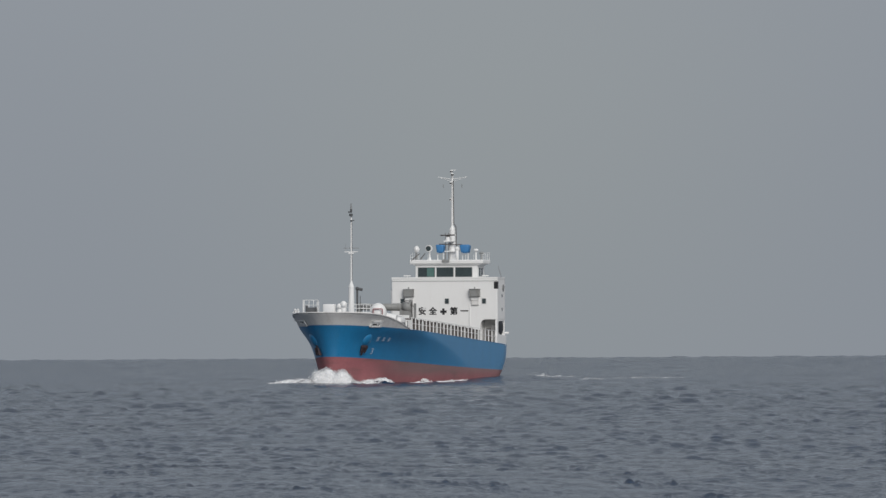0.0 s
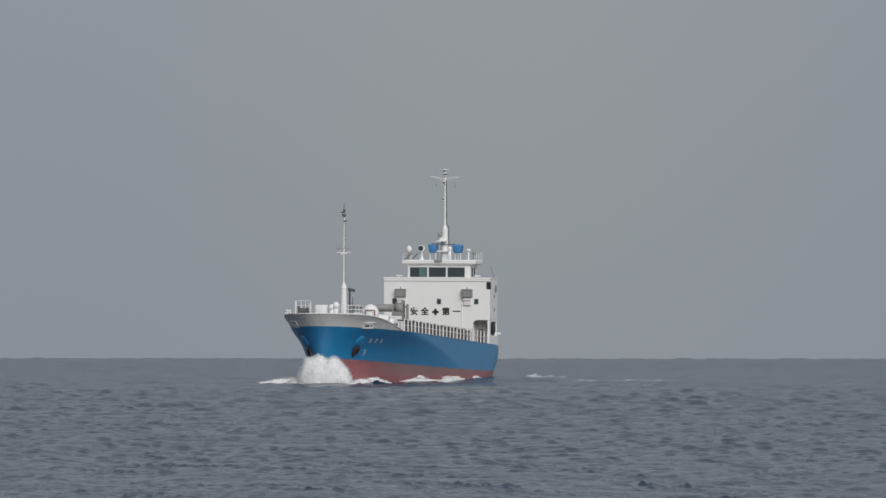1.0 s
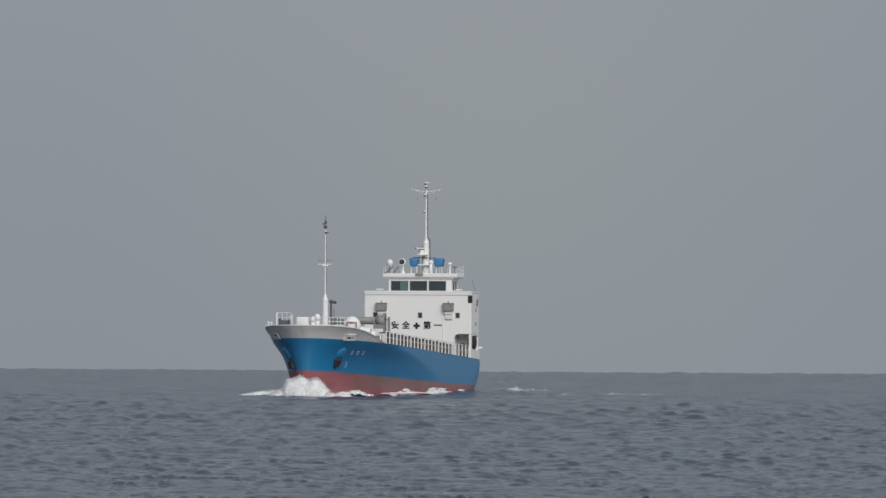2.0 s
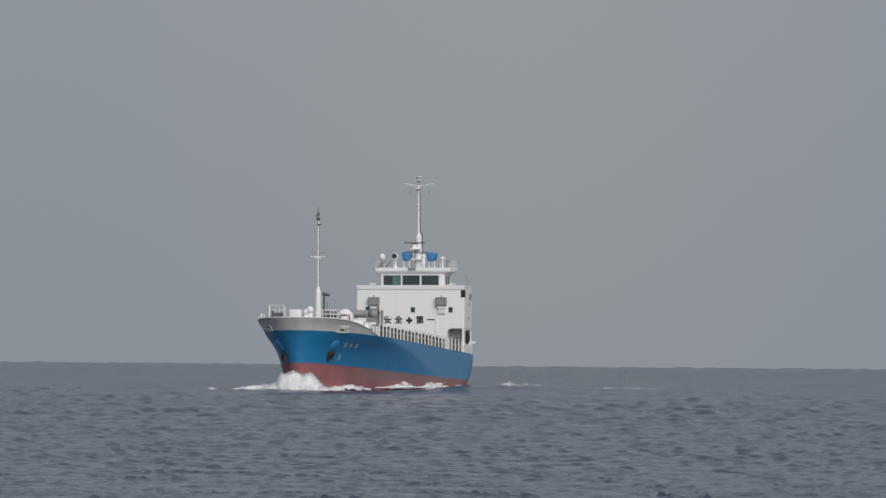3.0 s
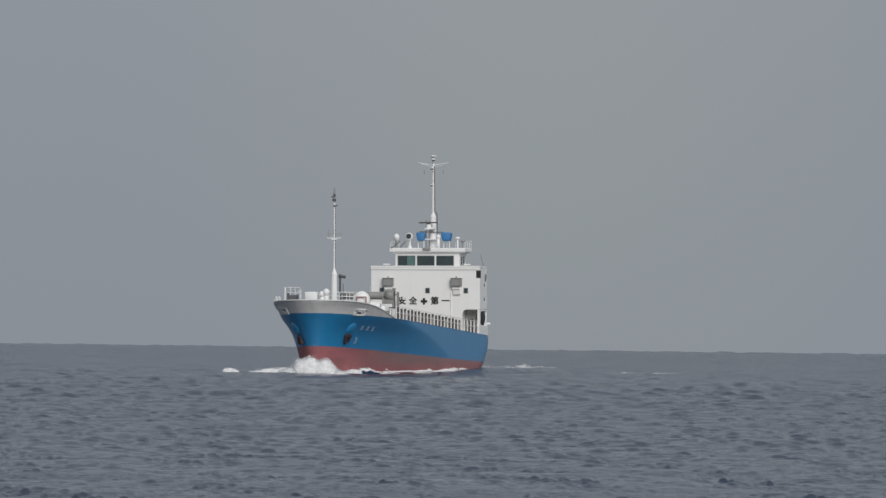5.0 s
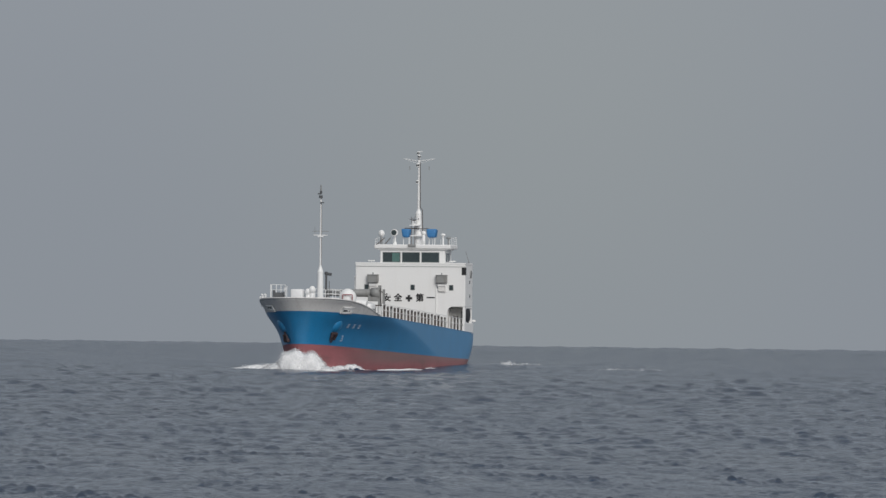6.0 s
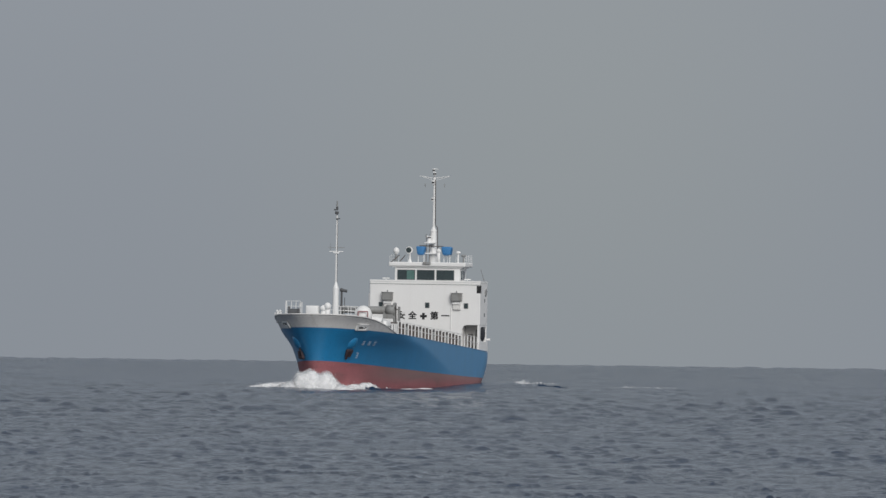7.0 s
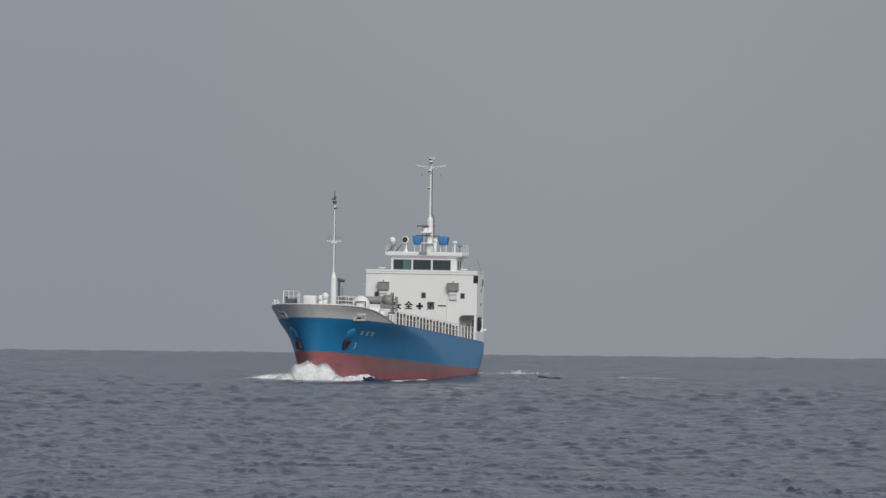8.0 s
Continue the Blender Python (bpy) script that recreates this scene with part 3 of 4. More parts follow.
for y, z, r in ((-0.1, 21.7, 0.15), (0.05, 22.62, 0.17), (-0.06, 23.0, 0.13), (-0.17, 19.9, 0.09)):
    lantern = part("mast_lamp", rod(bm_new(), (-3.93, y, z - 0.10), (-3.93, y, z + 0.10), r, n=12), PIPE, mast)
    part("lamp_cap", rod(bm_new(), (-3.93, y, z + 0.10), (-3.93, y, z + 0.18), r * 1.3, r * 0.8, 12), WHITE, lantern)
    part("lamp_base", rod(bm_new(), (-3.93, y, z - 0.16), (-3.93, y, z - 0.10), r * 1.1, n=12), WHITE, lantern)
part("wind_vane", box(rod(bm_new(), (-4.1, 0, 22.4), (-4.1, 0, 23.2), 0.05, n=6), -4.15, -4.05, -0.1, 0.42, 23.14, 23.2), WHITE, mast)
part("mast_cable", rod(rod(rod(bm_new(), (-4.0, 0.15, 22.0), (-4.0, 0.21, 17.2), 0.045, n=6), (-4.0, 0.44, 16.9), (-4.0, 0.52, 13.2), 0.05, n=6), (-4.0, 0.21, 17.2), (-4.0, 0.44, 16.9), 0.045, n=6), STEEL, mast)
part("radar_platform", box(bm_new(), -4.0, -3.0, -0.75, 0.3, 15.2, 15.32, 0.02), WHITE, mast)
part("radar_pedestal", rod(bm_new(), (-3.45, -0.35, 15.3), (-3.45, -0.35, 15.75), 0.30, 0.24, 14), WHITE, mast)
part("crosstree", rod(bm_new(), (-3.6, -1.4, 14.95), (-3.6, 1.2, 14.90), 0.05, n=6), STEEL, mast)
part("lower_platform", box(bm_new(), -4.2, -3.2, -1.0, 0.5, 14.1, 14.2), WHITE, mast)
radar = part("radar_scanner", box(box(bm_new(), -1.3, 1.3, -0.02, 0.10, 0.0, 0.14, 0.02), -0.15, 0.15, -0.12, 0.12, -0.12, 0.0), STEEL, ship, "rotating radar scanner bar")
part("radar_face", box(bm_new(), -1.32, 1.32, -0.11, -0.02, -0.01, 0.15, 0.03), WHITE, radar, "white front of the radar bar")
part("ladder", box(box(bm_new(), -3.5, -3.44, -0.65, -0.6, 13.1, 16.2), -3.5, -3.44, -0.3, -0.25, 13.1, 16.2), STEEL, mast)
whip = rod(bm_new(), (-3.4, 6.05, 10.1), (-3.6, 5.3, 12.5), 0.035, 0.02, 6)
part("whip_aerial", ball(whip, (-3.45, 5.85, 10.75), 0.11), STEEL, ship)
part("lifebuoy", rod(bm_new(), (-2.9, 5.97, 10.05), (-2.9, 6.06, 10.05), 0.40, n=18), SHADE, house)

# ---- forecastle ----
fore = part("foremast", rod(rod(rod(bm_new(), (46, 0, 6.2), (46, 0, 9.9), 0.34, 0.29, 14), (46, 0, 9.9), (46, 0, 10.5), 0.31, 0.11, 14), (46, 0, 10.5), (46, 0, 17.6), 0.105, 0.08, 10), WHITE, ship, "slim white foremast with lantern")
part("mast_cable", rod(rod(bm_new(), (46.1, 0.22, 6.4), (46.1, 0.22, 9.9), 0.035, n=6), (46.05, 0.11, 10.6), (46.05, 0.09, 17.0), 0.028, n=6), STEEL, fore)
part("crossbar", box(bm_new(), 45.95, 46.05, -0.75, 0.72, 13.6, 13.68), WHITE, fore)
part("crossbar_bracket", box(bm_new(), 45.85, 46.15, -0.3, 0.3, 13.42, 13.56, 0.02), WHITE, fore)
part("whip", rod(bm_new(), (46, -0.6, 13.6), (46, -0.6, 14.5), 0.02, n=6), SHADE, fore)
part("lantern", rod(rod(rod(bm_new(), (46.1, 0, 17.4), (46.1, 0, 17.68), 0.19, n=12), (46.1, -0.3, 17.85), (46.1, 0.1, 17.85), 0.07, n=8), (46.0, 0, 17.9), (46, 0, 18.15), 0.12, n=10), PIPE, fore, "dark masthead lantern")
part("finial", rod(rod(bm_new(), (46, 0, 18.1), (46, 0, 18.4), 0.10, n=8), (46, 0, 18.4), (46, 0, 18.75), 0.07, n=8), SHADE, fore)
part("lantern_bracket", box(bm_new(), 45.9, 46.2, -0.06, 0.30, 16.9, 17.0), PIPE, fore)
part("signal_bar", box(bm_new(), 45.97, 46.03, -0.85, 0.85, 14.0, 14.06), SHADE, fore)
pipe = rod(rod(bm_new(), (44.5, 0.3, 6.2), (44.5, 0.3, 9.75), 0.105, n=12), (44.5, 0.25, 9.75), (44.5, 0.85, 9.65), 0.15, n=12)
rod(pipe, (44.5, 0.62, 6.2), (44.5, 0.62, 9.0), 0.035, n=8)
part("vent_pipe", ball(pipe, (44.5, 0.3, 9.76), 0.2), PIPE, ship, "dark gooseneck vent pipe beside the foremast")


def bow_rail(points, h=1.45):
    bm = bm_new()
    for a, b in zip(points, points[1:]):
        a, b = Vector(a), Vector(b)
        for k in (0.33, 0.66, 1.0):
            rod(bm, a + Vector((0, 0, h * k)), b + Vector((0, 0, h * k)), 0.028, n=6)
        n = max(1, round((b - a).length / 0.8))
        for i in range(n + 1):
            p = a.lerp(b, i / n)
            rod(bm, p, p + Vector((0, 0, h)), 0.035, n=6)
    return part("bow_rail", bm, WHITE, ship, "white pipe guard rail on the forecastle")


bow_rail([(51.5, -3.95, 7.0), (48.5, -4.5, 7.0), (46.5, -3.5, 7.0)], 1.55)
bow_rail([(50, -2.6, 7.0), (47.5, -3.4, 7.0)], 1.4)
bow_rail([(44, -0.95, 6.9), (44, 1.9, 6.8)], 1.3)
bow_rail([(48, 0.2, 6.9), (47.0, 2.3, 6.8)], 1.2)
wl = part("anchor_windlass", rod(bm_new(), (49.0, -4.1, 7.35), (49.0, -3.2, 7.35), 0.42, n=16), PIPE, ship, "dark grey anchor windlass drum behind the rail")
part("windlass_frame", box(box(bm_new(), 48.7, 49.3, -4.2, -4.1, 6.2, 8.0, 0.02), 48.7, 49.3, -3.2, -3.1, 6.2, 7.8, 0.02), PIPE, wl)
part("windlass_cover", box(bm_new(), 46.4, 47.6, -2.75, -1.5, 6.3, 8.12, 0.12), WHITE, ship, "white canvas-covered windlass box on the forecastle", True)
for y, r, z in ((-1.05, 0.30, 8.1), (-0.6, 0.36, 8.3)):
    part("cowl_ventilator", ball(rod(bm_new(), (47, y, 6.2), (47, y, z - 0.2), r * 0.75, n=12), (47.05, y, z - 0.25), r, 1.15), WHITE, ship, "white cowl ventilator", True)
dome = part("winch_dome", ball(bm_new(), (44.8, 2.62, 7.2), 0.92, 1.12, 20), WHITE, ship, "round white mooring winch cover", True)
part("winch_frame", rod(rod(rod(bm_new(), (45.8, 2.3, 7.0), (45.8, 2.3, 7.6), 0.06, n=6), (45.8, 3.3, 7.0), (45.8, 3.3, 7.6), 0.06, n=6), (45.8, 2.3, 7.6), (45.8, 3.3, 7.6), 0.06, n=6), RED, dome, "faded red winch frame")
part("mooring_winch", rod(bm_new(), (43.5, 3.2, 6.7), (43.5, 4.3, 6.5), 0.50, n=16), WHITE, ship, "white mooring winch drum")
part("forecastle_locker", box(bm_new(), 40.2, 42.6, 2.2, 4.6, 5.4, 6.75, 0.25), WHITE, ship, "white rounded deck locker behind the forecastle", True)
for y in (-5.0, -4.7):
    part("mooring_bitt", rod(rod(bm_new(), (50.5, y, 6.3), (50.5, y, 7.45), 0.12, n=10), (50.5, y - .05, 7.45), (50.5, y + .05, 7.55), 0.16, n=10), WHITE, ship, "white mooring bitt")
part("fairlead_roller", box(bm_new(), 49.6, 50.4, -5.35, -4.95, 7.1, 7.35, 0.06), WHITE, ship, "white fairlead at the rail")

for x, y in ((43.4, 5.35), (42.6, 5.45), (41.9, 5.45)):
    part("mooring_post", rod(rod(bm_new(), (x, y, 5.2), (x, y, 6.35), 0.10, n=10), (x, y, 6.35), (x, y, 6.45), 0.15, n=10), WHITE, ship)
part("deck_awning", box(bm_new(), 38.6, 41.6, 0.2, 3.9, 6.85, 7.1, 0.08, Euler((radians(-7), 0, 0))), WHITE, ship, "white sloping cover behind the forecastle")

# hatch gantry stowed at the fore end of the hold
crane = part("hatch_gantry", rod(rod(bm_new(), (30, -2.6, 7.85), (30, 2.0, 7.85), 0.33, 0.42, 18), (30, 2.0, 7.85), (30, 2.9, 7.85), 0.55, 0.60, 18), DARKG, ship, "grey hatch-lifting gantry", True)
part("gantry_leg", box(bm_new(), 29.7, 30.3, 2.75, 3.0, 5.2, 8.65, 0.03), DARKG, crane)
part("gantry_leg", box(bm_new(), 29.8, 30.2, 3.2, 3.42, 5.2, 8.25, 0.03), DARKG, crane)
part("gantry_leg", box(bm_new(), 29.7, 30.3, -2.9, -2.6, 5.2, 8.3, 0.03), DARKG, crane)
part("gantry_box", box(bm_new(), 29.5, 30.4, 1.7, 2.8, 7.0, 7.6, 0.05), DARKG, crane)
part("hydraulic_hose", rod(rod(bm_new(), (30.4, 3.05, 8.4), (30.4, 3.15, 6.0), 0.05, n=6), (30.4, 2.6, 8.3), (30.4, 3.3, 7.9), 0.05, n=6), STEEL, crane)


# ---- fittings on the shell ----
def on_shell(x, z, side, out=0.02):
    """Axes on the plating: x along it, y up it, z out of it."""
    def p(a, b):
        return Vector((a, side * half(a, b), b))
    o, ax, up = p(x, z), (p(x + 0.2, z) - p(x - 0.2, z)).normalized(), (p(x, z + 0.2) - p(x, z - 0.2)).normalized()
    nz = ax.cross(up) * (-side)
    nz.normalize()
    up = nz.cross(ax)
    m = Matrix((ax, up, nz)).transposed().to_4x4()
    m.translation = o + nz * out
    return m


def fit_part(name, bm, mat, m, label=""):
    ob = part(name, bm, mat, ship, label)
    ob.matrix_basis = m
    return ob


for side, x in ((1, 52.4), (-1, 54.9)):
    m = on_shell(x, 3.3, side, 0.0)
    up = on_shell(x - 0.1, 4.3, side, -0.1)
    fit_part("anchor_pocket", ball(bm_new(), (0, 0, 0), 0.82, 0.42, 20), BLUE, up, "blue painted hawse bolster")
    bm = bm_new()
    rod(bm, (0, -0.35, 0.16), (0, 0.55, 0.06), 0.12, n=8)
    box(bm, -0.52, 0.52, -0.55, -0.22, 0.02, 0.32, 0.09)
    for s in (-1, 1):
        rod(bm, (s * 0.38, -0.42, 0.20), (s * 0.36, 0.28, 0.16), 0.19, 0.10, 8)
    fit_part("anchor", bm, RUST, m, "dark stockless anchor in its hawse")

for side, x in ((1, 52.6), (-1, 55.2)):
    m = on_shell(x, deck_z(x) + 0.27, side, 0.0)
    bm = bm_new()
    for x0, x1, y0, y1 in ((-0.95, 0.95, 0.20, 0.32), (-0.95, 0.95, -0.3, -0.05), (-0.95, -0.55, -0.3, 0.32), (0.62, 0.95, -0.3, 0.32), (-0.3, -0.1, -0.25, 0.1)):
        box(bm, x0, x1, y0, y1, 0.0, 0.12, 0.02)
    bmesh.ops.scale(bm, vec=(1.25, 1.2, 1.0), verts=bm.verts)
    fr = fit_part("mooring_chock", bm, WHITE, m, "white framed mooring chock in the bulwark")
    part("chock_throat", box(bm_new(), -0.65, 0.72, 0.02, 0.17, -0.02, 0.03), PIPE, fr)

for i in range(3):
    bm = box(bm_new(), -0.30, 0.26, 0.12, 0.22, 0, 0.015)
    box(bm, -0.24, 0.30, -0.24, -0.14, 0, 0.015)
    box(bm, -0.06, 0.05, -0.24, 0.22, 0, 0.018)
    box(bm, -0.26, 0.22, -0.04, 0.04, 0, 0.016)
    fit_part("hull_marking", bm, MARK, on_shell(50.2 - i * 1.35, 4.42 - 0.03 * i, 1, 0.02), "faded white painted marking")
bm = box(box(bm_new(), -0.22, 0.22, 0.2, 0.29, 0, 0.015), -0.22, 0.22, -0.32, -0.22, 0, 0.015)
box(bm, -0.22, -0.1, -0.32, 0.29, 0, 0.018)
box(bm, -0.2, 0.12, -0.06, 0.03, 0, 0.016)
fit_part("hull_marking", bm, MARK, on_shell(50.3, 3.15, 1, 0.02), "small white painted marking")

# ---- white water ----
def clump_mesh(name, centres, sizes, rng):
    """Many small lumps of foam as one mesh."""
    bm = bm_new()
    bmesh.ops.create_icosphere(bm, subdivisions=1, radius=1)
    bm.verts.ensure_lookup_table()
    base = np.array([v.co for v in bm.verts])
    tris = np.array([[v.index for v in f.verts] for f in bm.faces])
    bm.free()
    vs, fs = [], []
    for i, (c, s) in enumerate(zip(centres, sizes)):
        wob = 1 + rng.uniform(-0.25, 0.25, (len(base), 1))
        vs.append(base * wob * np.array(s) + np.array(c))
        fs.append(tris + i * len(base))
    me = bpy.data.meshes.new(name)
    me.from_pydata(np.concatenate(vs).tolist(), [], np.concatenate(fs).tolist())
    me.materials.append(FOAM)
    me.shade_smooth()
    return me


def heap_surface(seed, width, depth, height, flat, cols=110, rows=44, lumps=0.17):
    """A billowing closed-over mound, local x across, y deep, z up."""
    vs, fs = [], []
    for i in range(cols + 1):
        u = 2 * i / cols - 1
        top = height * max(0.0, 1 - abs(u) ** flat) ** 0.7 * (0.93 + 0.06 * math.sin(4 * u + seed) + 0.05 * math.sin(11 * u + 2 * seed)) * (1 - 0.20 * u)
        for j in range(rows + 1):
            a = math.pi * j / rows
            p = Vector((u * width / 2, -math.cos(a) * depth / 2 * (1 - 0.5 * abs(u) ** 3), math.sin(a) ** 0.8 * top))
            n = Vector((u * 0.6, -math.cos(a), math.sin(a) + 0.2)).normalized()
            q = p * 1.1 + Vector((seed, 2 * seed, 0))
            d = 0.9 * lumps * noise.fractal(q * 0.8, 1.0, 2.0, 2) + 0.14 * abs(noise.noise(q * 2.9)) + 0.045 * noise.noise(q * 6.5)
            p = p + n * d * min(1.0, height)
            p.z -= 0.25
            vs.append(p)
    for i in range(cols):
        for j in range(rows):
            a = i * (rows + 1) + j
            fs.append((a, a + 1, a + rows + 2, a + rows + 1))
    return vs, fs


def foam_object(name, vs, fs, cs, ss, rng, label, category, mist=None):
    me = clump_mesh(name, cs, ss, rng)
    nv = len(me.vertices)
    verts = [v.co.to_tuple() for v in me.vertices] + [tuple(v) for v in vs]
    faces = [tuple(p.vertices) for p in me.polygons] + [tuple(k + nv for k in f) for f in fs]
    solid = len(faces)
    for mv, mf in mist or ():
        nv = len(verts)
        verts += [tuple(v) for v in mv]
        faces += [tuple(k + nv for k in f) for f in mf]
    both = bpy.data.meshes.new(name)
    both.from_pydata(verts, [], faces)
    both.materials.append(FOAM)
    both.materials.append(MIST)
    both.polygons.foreach_set("material_index", [0] * solid + [1] * (len(faces) - solid))
    both.shade_smooth()
    bpy.data.meshes.remove(me)
    return tagged(new(name, both), label, category, kind="stuff")


def spray_heap(name, seed, width, depth, height, flat, count, label):
    """A mound of white water with flung drops along its crest."""
    rng = np.random.default_rng(seed)
    vs, fs = heap_surface(seed, width, depth, height, flat)
    cs, ss = [], []
    for _ in range(count):
        p = vs[int(rng.integers(len(vs)))]
        if p.z < height * 0.35 and rng.uniform() < 0.5:
            continue
        out = 0.06 + abs(rng.normal(0, 0.15))
        away = Vector((p.x * 0.35, p.y * 0.6, 1.0)).normalized()
        cs.append(tuple(p + away * out + Vector(rng.normal(0, 0.06, 3))))
        s = 0.05 * rng.uniform(0.3, 1.0) / (1 + 2.5 * out)
        ss.append((s, s, s))
    mist = []
    for k, g in enumerate((1.02, 1.045, 1.075)):
        mv, mf = heap_surface(seed + 0.13 * k, width * g, depth * g, height * g + 0.03, flat, 70, 28)
        mist.append((mv, mf))
    return foam_object(name, vs, fs, cs, ss, rng, label, "sea spray", mist)


def foam_streak(name, seed, length, width, height, count, label):
    """A low broken ridge of foam along local x."""
    rng = np.random.default_rng(seed)
    vs, fs, cs, ss = [], [], [], []
    u = -1.0
    while u < 0.95:
        ln = rng.uniform(0.06, 0.22)
        dense = 0.5 + 0.5 * math.sin(3.1 * u + seed) * math.sin(8.3 * u + 2 * seed)
        h = height * dense * (1 - 0.8 * u * u) * rng.uniform(0.6, 1.2)
        if h > 0.14 * height:
            v1, f1 = heap_surface(rng.uniform(0, 50), ln * length * 0.7, width * rng.uniform(0.3, 0.7), h, 2.0, 22, 10)
            k, oy = len(vs), rng.normal(0, width * 0.2)
            vs += [p + Vector((u * length / 2, oy, 0.20)) for p in v1]
            fs += [tuple(a + k for a in f) for f in f1]
        u += ln
    for _ in range(count):
        u = rng.uniform(-1, 1)
        dense = 0.5 + 0.5 * math.sin(3.1 * u + seed) * math.sin(8.3 * u + 2 * seed)
        if rng.uniform() > 0.15 + 0.85 * dense:
            continue
        s = rng.uniform(0.03, 0.09)
        cs.append((u * length / 2, rng.normal(0, width / 3), height * dense * (1 - u * u) * rng.uniform(0, 1.2)))
        ss.append((s * 2.2, s * 1.6, s * 0.8))
    return foam_object(name, vs, fs, cs, ss, rng, label, "sea foam")


heap = spray_heap("bow_spray", 5, 5.5, 3.2, 2.9, 2.8, 900, "white dome of spray thrown up by the stem")
heap_port = spray_heap("bow_spray", 9, 12.0, 1.2, 0.95, 2.0, 90, "white spray curling off the port bow")
heap_far = spray_heap("bow_spray", 12, 8.0, 1.8, 0.9, 1.6, 50, "low white spray running off the starboard bow")
ridge = spray_heap("bow_wave", 4, 9.0, 3.0, 1.5, 1.2, 120, "white foaming bow wave rolled up at the stem")
side_waves = [foam_streak("side_wave_foam", 20 + i, ln, 0.7, h, n, "white foam breaking along the ship's waterline") for i, (ln, h, n) in enumerate(((12, 0.45, 800), (10, 0.7, 700), (9, 0.75, 600), (9, 0.5, 500)))]
wake = [foam_streak("wake_foam", 40 + i, ln, wd, h, n, "thin white wake foam on the sea astern") for i, (ln, wd, h, n) in enumerate(((14, 4, 0.34, 90), (12, 5, 0.24, 50), (9, 6, 0.2, 20)))]
for w in wake:
    w.data.materials[0] = FROTH
hull_line = foam_streak("hull_foam", 33, 46, 0.6, 0.22, 1800, "thin white line of foam along the hull")
cap = spray_heap("whitecap", 61, 1.8, 1.2, 0.46, 2.0, 30, "small white breaking wave crest beside the ship")


def quarter_wave():
    """The smooth swell that the hull drags along its port quarter and under the stern."""
    vs, fs, nx, ny = [], [], 90, 26
    for i in range(nx + 1):
        x = -46 + 80 * i / nx
        rise = 0.74 * float(np.interp(x, [-46, -30, -12, 2, 14, 24, 34], [0, 0.45, 1.0, 0.95, 0.7, 0.35, 0])) ** 1.2
        for j in range(ny + 1):
            y = -9 + 22 * j / ny
            hump = math.exp(-((y - 6.9) / 2.4) ** 2) if y > 6.9 or x > -8 else math.exp(-(max(0.0, abs(y) - 6.9) / 2.4) ** 2)
            n = 0.10 * noise.noise((x * 0.5, y * 0.5, 3.1)) + 0.05 * noise.noise((x * 1.7, y * 1.7, 9.0))
            edge = min(i, nx - i, 6) / 6 * min(j, ny - j, 5) / 5
            vs.append((x, y, -0.87 + 0.4 * edge + rise * hump * edge + n * edge))
    for i in range(nx):
        for j in range(ny):
            a = i * (ny + 1) + j
            fs.append((a, a + ny + 1, a + ny + 2, a + 1))
    return tagged(mesh_part("quarter_wave", vs, fs, WATER), "smooth grey wave drawn along the ship's quarter", "waves", kind="stuff")


stern_wave = quarter_wave()


def stern_crest(seed, reach=4.2, name="stern_wave", label="dark steep wave crest in the ship's wake"):
    """A short steep wave crest left behind by the hull, running across the wake."""
    vs, fs, nx, ny = [], [], 60, 18
    for i in range(nx + 1):
        u = 2 * i / nx - 1
        top = max(0.0, 1 - u * u) * (0.50 + 0.22 * noise.noise((3.5 * u, seed, 0)) + 0.14 * noise.noise((11 * u, seed, 4)))
        for j in range(ny + 1):
            v = 2 * j / ny - 1
            z = top * math.exp(-((v / (0.22 if v < 0 else 0.45)) ** 2)) - 0.12 * (u * u + v * v)
            vs.append((reach * u, 1.9 * v + 0.35 * math.sin(3 * u + seed), z + 0.02 * noise.noise((9 * u, 5 * v, seed))))
    for i in range(nx):
        for j in range(ny):
            a = i * (ny + 1) + j
            fs.append((a, a + ny + 1, a + ny + 2, a + 1))
    return tagged(mesh_part(name, vs, fs, WATER), label, "waves", kind="stuff")


crests = [stern_crest(2.3), stern_crest(7.9)]
bow_crest = stern_crest(4.4, 1.9, "bow_trough_wave", "dark narrow wave crest beside the bow foam")


# ---- what moves ----
def ship_base(t):
    s = SPEED * t
    return Vector((-math.sin(COURSE) * s, RANGE - math.cos(COURSE) * s, 0))


def sail_at(t):
    ts = [r[0] for r in SAIL]
    return [float(np.interp(t, ts, [r[k] for r in SAIL])) for k in (1, 2, 3, 4)]


def alongside(x, y, t, z, turn=0.0):
    """A pose on the sea at ship's place x, y: local x runs along the ship's side when turn is 0, across the bow at 90."""
    yaw = sail_at(t)[0]
    a = radians(yaw)
    fwd, left = Vector((-math.sin(a), -math.cos(a), 0)), Vector((math.cos(a), -math.sin(a), 0))
    p = ship_base(t) + fwd * x + left * y
    return pose(p.x, p.y, z + 0.18, 0, 0, -90 - yaw + turn)


def swing(t, pairs):
    return float(np.interp(t, [p[0] for p in pairs], [p[1] for p in pairs]))


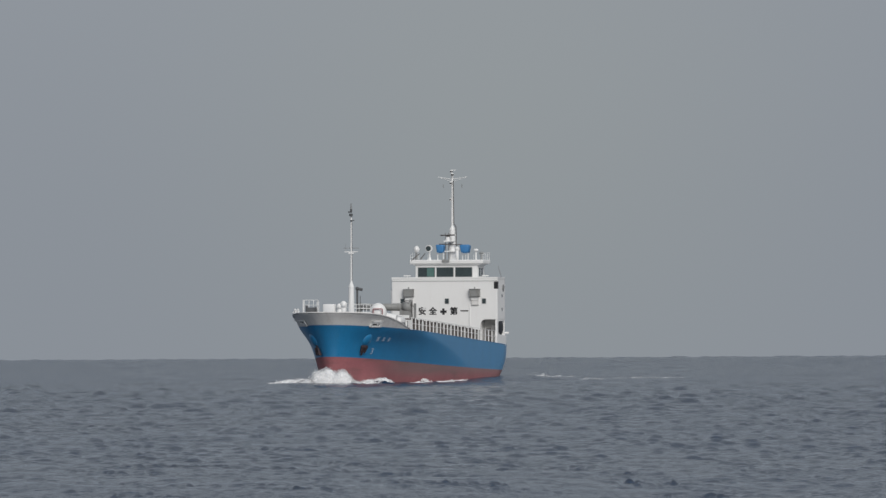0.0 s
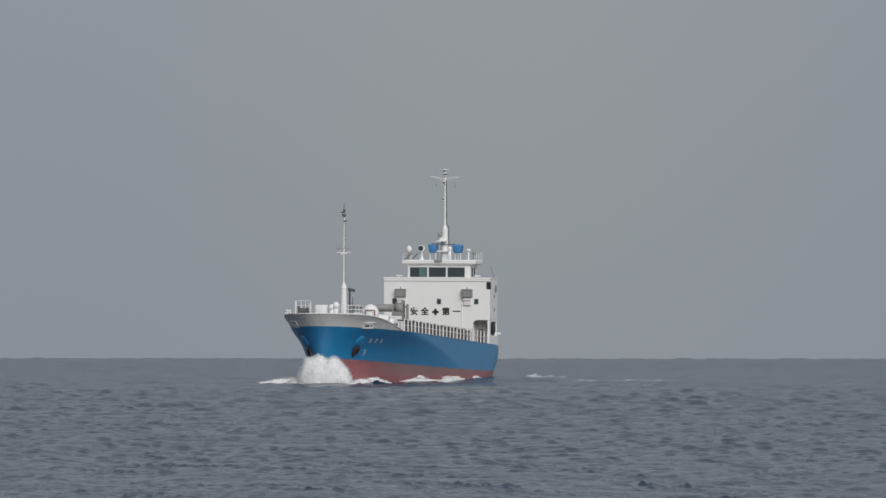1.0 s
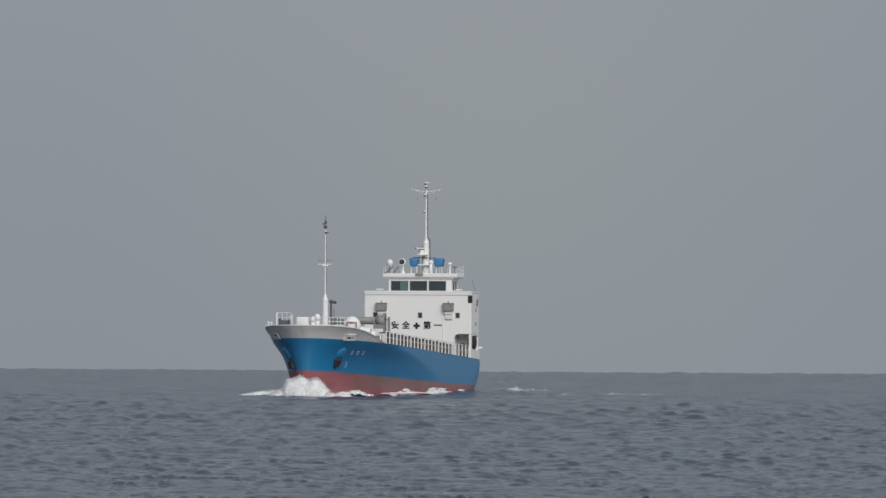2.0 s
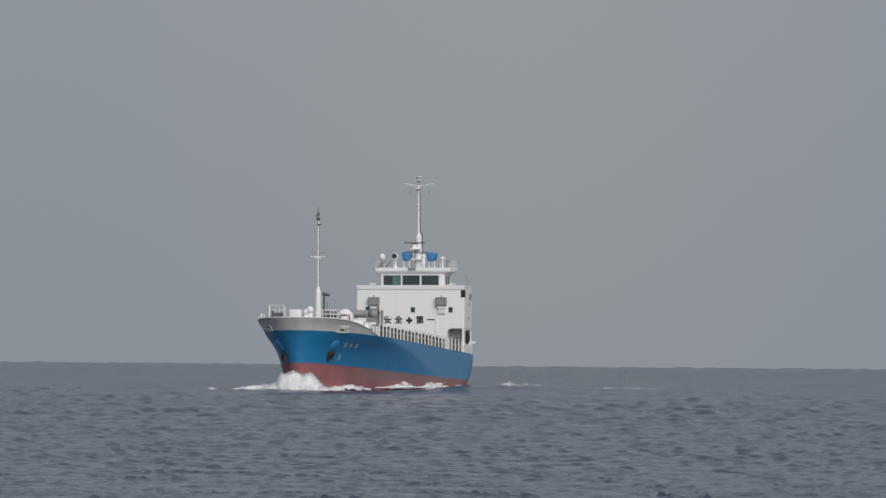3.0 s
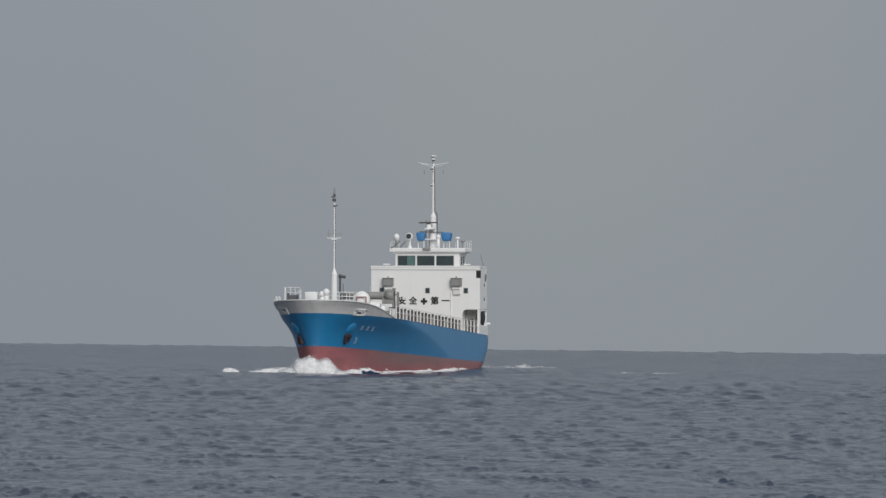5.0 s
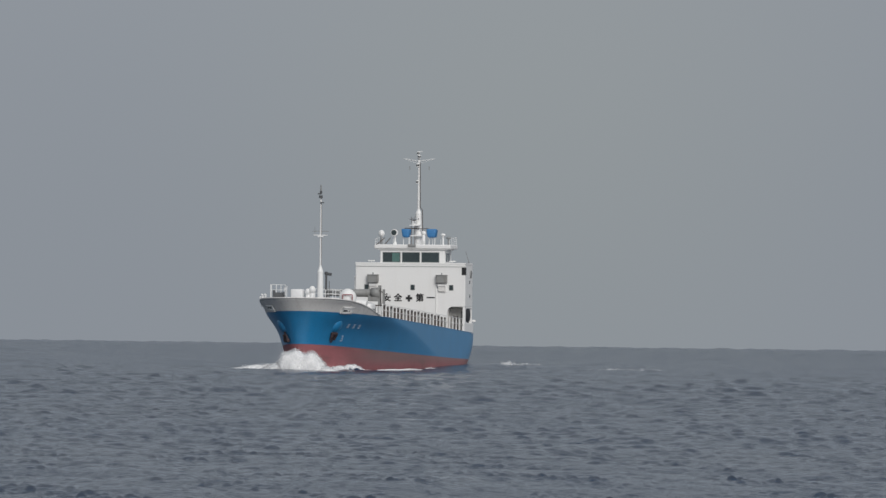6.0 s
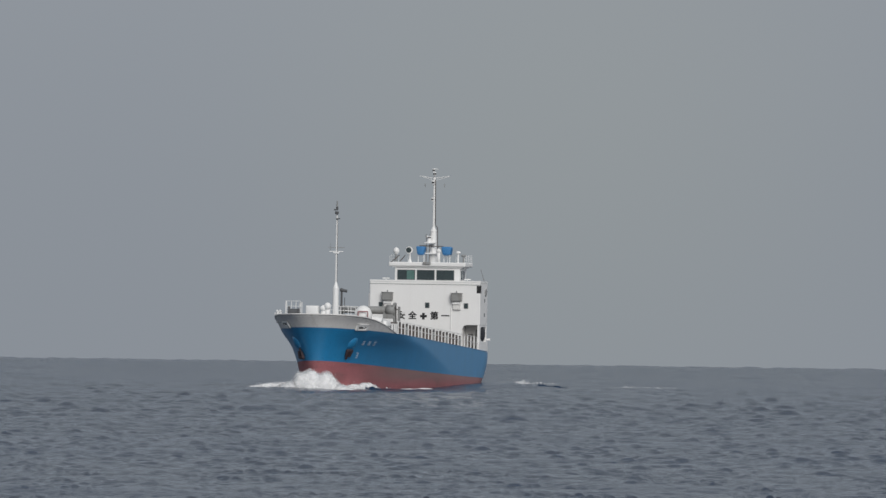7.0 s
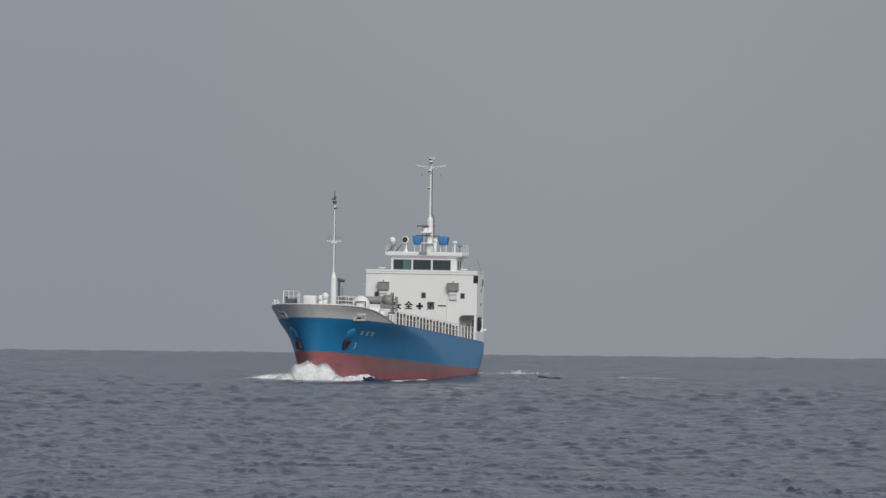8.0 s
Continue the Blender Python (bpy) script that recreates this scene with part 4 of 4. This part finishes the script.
def motions():
    walk(ship, [(t, pose(*ship_base(t).to_tuple()[:2], hv, -rl, -pt, -90 - yw)) for t, yw, pt, rl, hv in SAIL])
    spin = [i * 0.4 for i in range(21)]
    walk(radar, [(t, pose(-3.45, -0.35, 15.87, 0, 0, 90 + 147 * (t - 1.5))) for t in spin])
    ts = [i * 0.2 for i in range(41)]
    # height of the spray dome above the sea, in metres
    dome_h = [(0, 1.5), (0.2, 1.5), (0.4, 1.9), (0.6, 2.55), (0.8, 2.75), (1.0, 2.85), (1.2, 1.9), (1.4, 1.4), (1.6, 1.6), (1.8, 1.9), (2.0, 1.9), (2.2, 1.0), (2.8, 1.6), (3.4, 2.1), (3.6, 1.9), (3.8, 1.4), (4.0, 0.9), (4.6, 1.6), (5.4, 1.5), (5.6, 1.4), (5.8, 1.5), (6.0, 1.9), (6.2, 2.0), (6.4, 2.4), (6.6, 2.1), (6.8, 1.6), (7.0, 1.7), (7.2, 2.0), (7.4, 2.0), (7.6, 1.5), (7.8, 1.2), (8.0, 1.6)]
    walk(heap, [(t, alongside(56.9, 0.55, t, 1.04 * swing(t, dome_h) - 3.0, 90)) for t in ts])
    walk(ridge, [(t, alongside(56.8, 0.4, t, 0.62 * min(max(swing(t, dome_h), 1.15), 1.7) - 1.70, 90)) for t in ts])
    walk(heap_port, [(t, alongside(49.5, half(49.5, 0) + 0.55, t, 0.06 * swing(t - 0.2, dome_h) - 0.70, -15)) for t in ts])
    walk(heap_far, [(t, alongside(55.4, -3.5, t, 0.06 * swing(t - 0.2, dome_h) - 0.60, 82)) for t in ts])
    near_side = [(0, -0.45), (0.6, -0.40), (2, -0.38), (4, -0.35), (5.4, -0.32), (6, -0.45), (7, -0.5), (8, -0.42)]
    far_side = [(0, -0.72), (0.5, -0.25), (1.2, -0.15), (2.2, -0.25), (3.4, -0.22), (4.0, -0.16), (5.4, -0.50), (6.0, -0.95), (8.0, -1.2)]
    for i, (w, x) in enumerate(zip(side_waves, (44.0, 30.0, 17.0, 4.0))):
        walk(w, [(t, alongside(x - 2.0 * t + 6, half(x, 0) + 0.35, t, swing(t, far_side if i else near_side) + 0.10 * math.sin(1.9 * t + 1.7 * i), -4 if x > 35 else 0)) for t in ts])
    drift = ([(0, 0.05), (2, 0.2), (4, 0.26), (8, 0.26)], [(0, -0.32), (2.0, -0.32), (3.6, -0.95), (8, -0.95)], [(0, -0.32), (8, -0.32)])
    for i, (w, x, y) in enumerate(zip(wake, (-18, -34, -70), (4.6, 6.0, 9.0))):
        walk(w, [(t, alongside(x - (1.5 * t if i else 0.0), y, t, swing(t, drift[i]) + 0.06 * math.sin(1.6 * t + i), -65)) for t in ts])
    crest_h = [(0, -0.55), (1.0, -0.7), (1.6, -1.3), (5.2, -1.3), (5.9, -0.66), (6.6, -0.62), (7.4, -0.58), (8.0, -0.60)]
    for i, (w, x, y, t0) in enumerate(zip(crests, (-17, -30), (3.4, 6.0), (6.0, 4.0))):
        walk(w, [(t, alongside(x - 3.0 * (t - t0), y, t, swing(t, crest_h) + 0.05 * math.sin(2 * t + i), 85)) for t in ts])
    walk(bow_crest, [(t, alongside(50.0 - 0.2 * t, 4.2, t, -0.56 + 0.08 * math.sin(1.7 * t), 88)) for t in ts])
    walk(stern_wave, [(t, alongside(0.0, 0.0, t, 0.04 * math.sin(1.3 * t))) for t in ts])
    line_h = [(0, -0.35), (0.6, -0.15), (1.4, -0.08), (4.0, -0.04), (5.6, -0.15), (6.2, -0.42), (8.0, -0.45)]
    walk(hull_line, [(t, alongside(21.0, 6.15, t, swing(t, line_h), 0)) for t in ts])
    cap_h = [(0, -1.2), (2.6, -0.9), (3.3, -0.12), (5.6, -0.14), (6.4, -0.95), (8.0, -1.2)]
    walk(cap, [(t, alongside(56.0, -8.7 + 0.1 * (t - 3.5), t, swing(t, cap_h), 90)) for t in ts])
    walk(sea, [(t, pose(0.25 * t - 1.0, -1.5 * t + 6, 0)) for t in (0, 2, 4, 6, 8)])


motions()
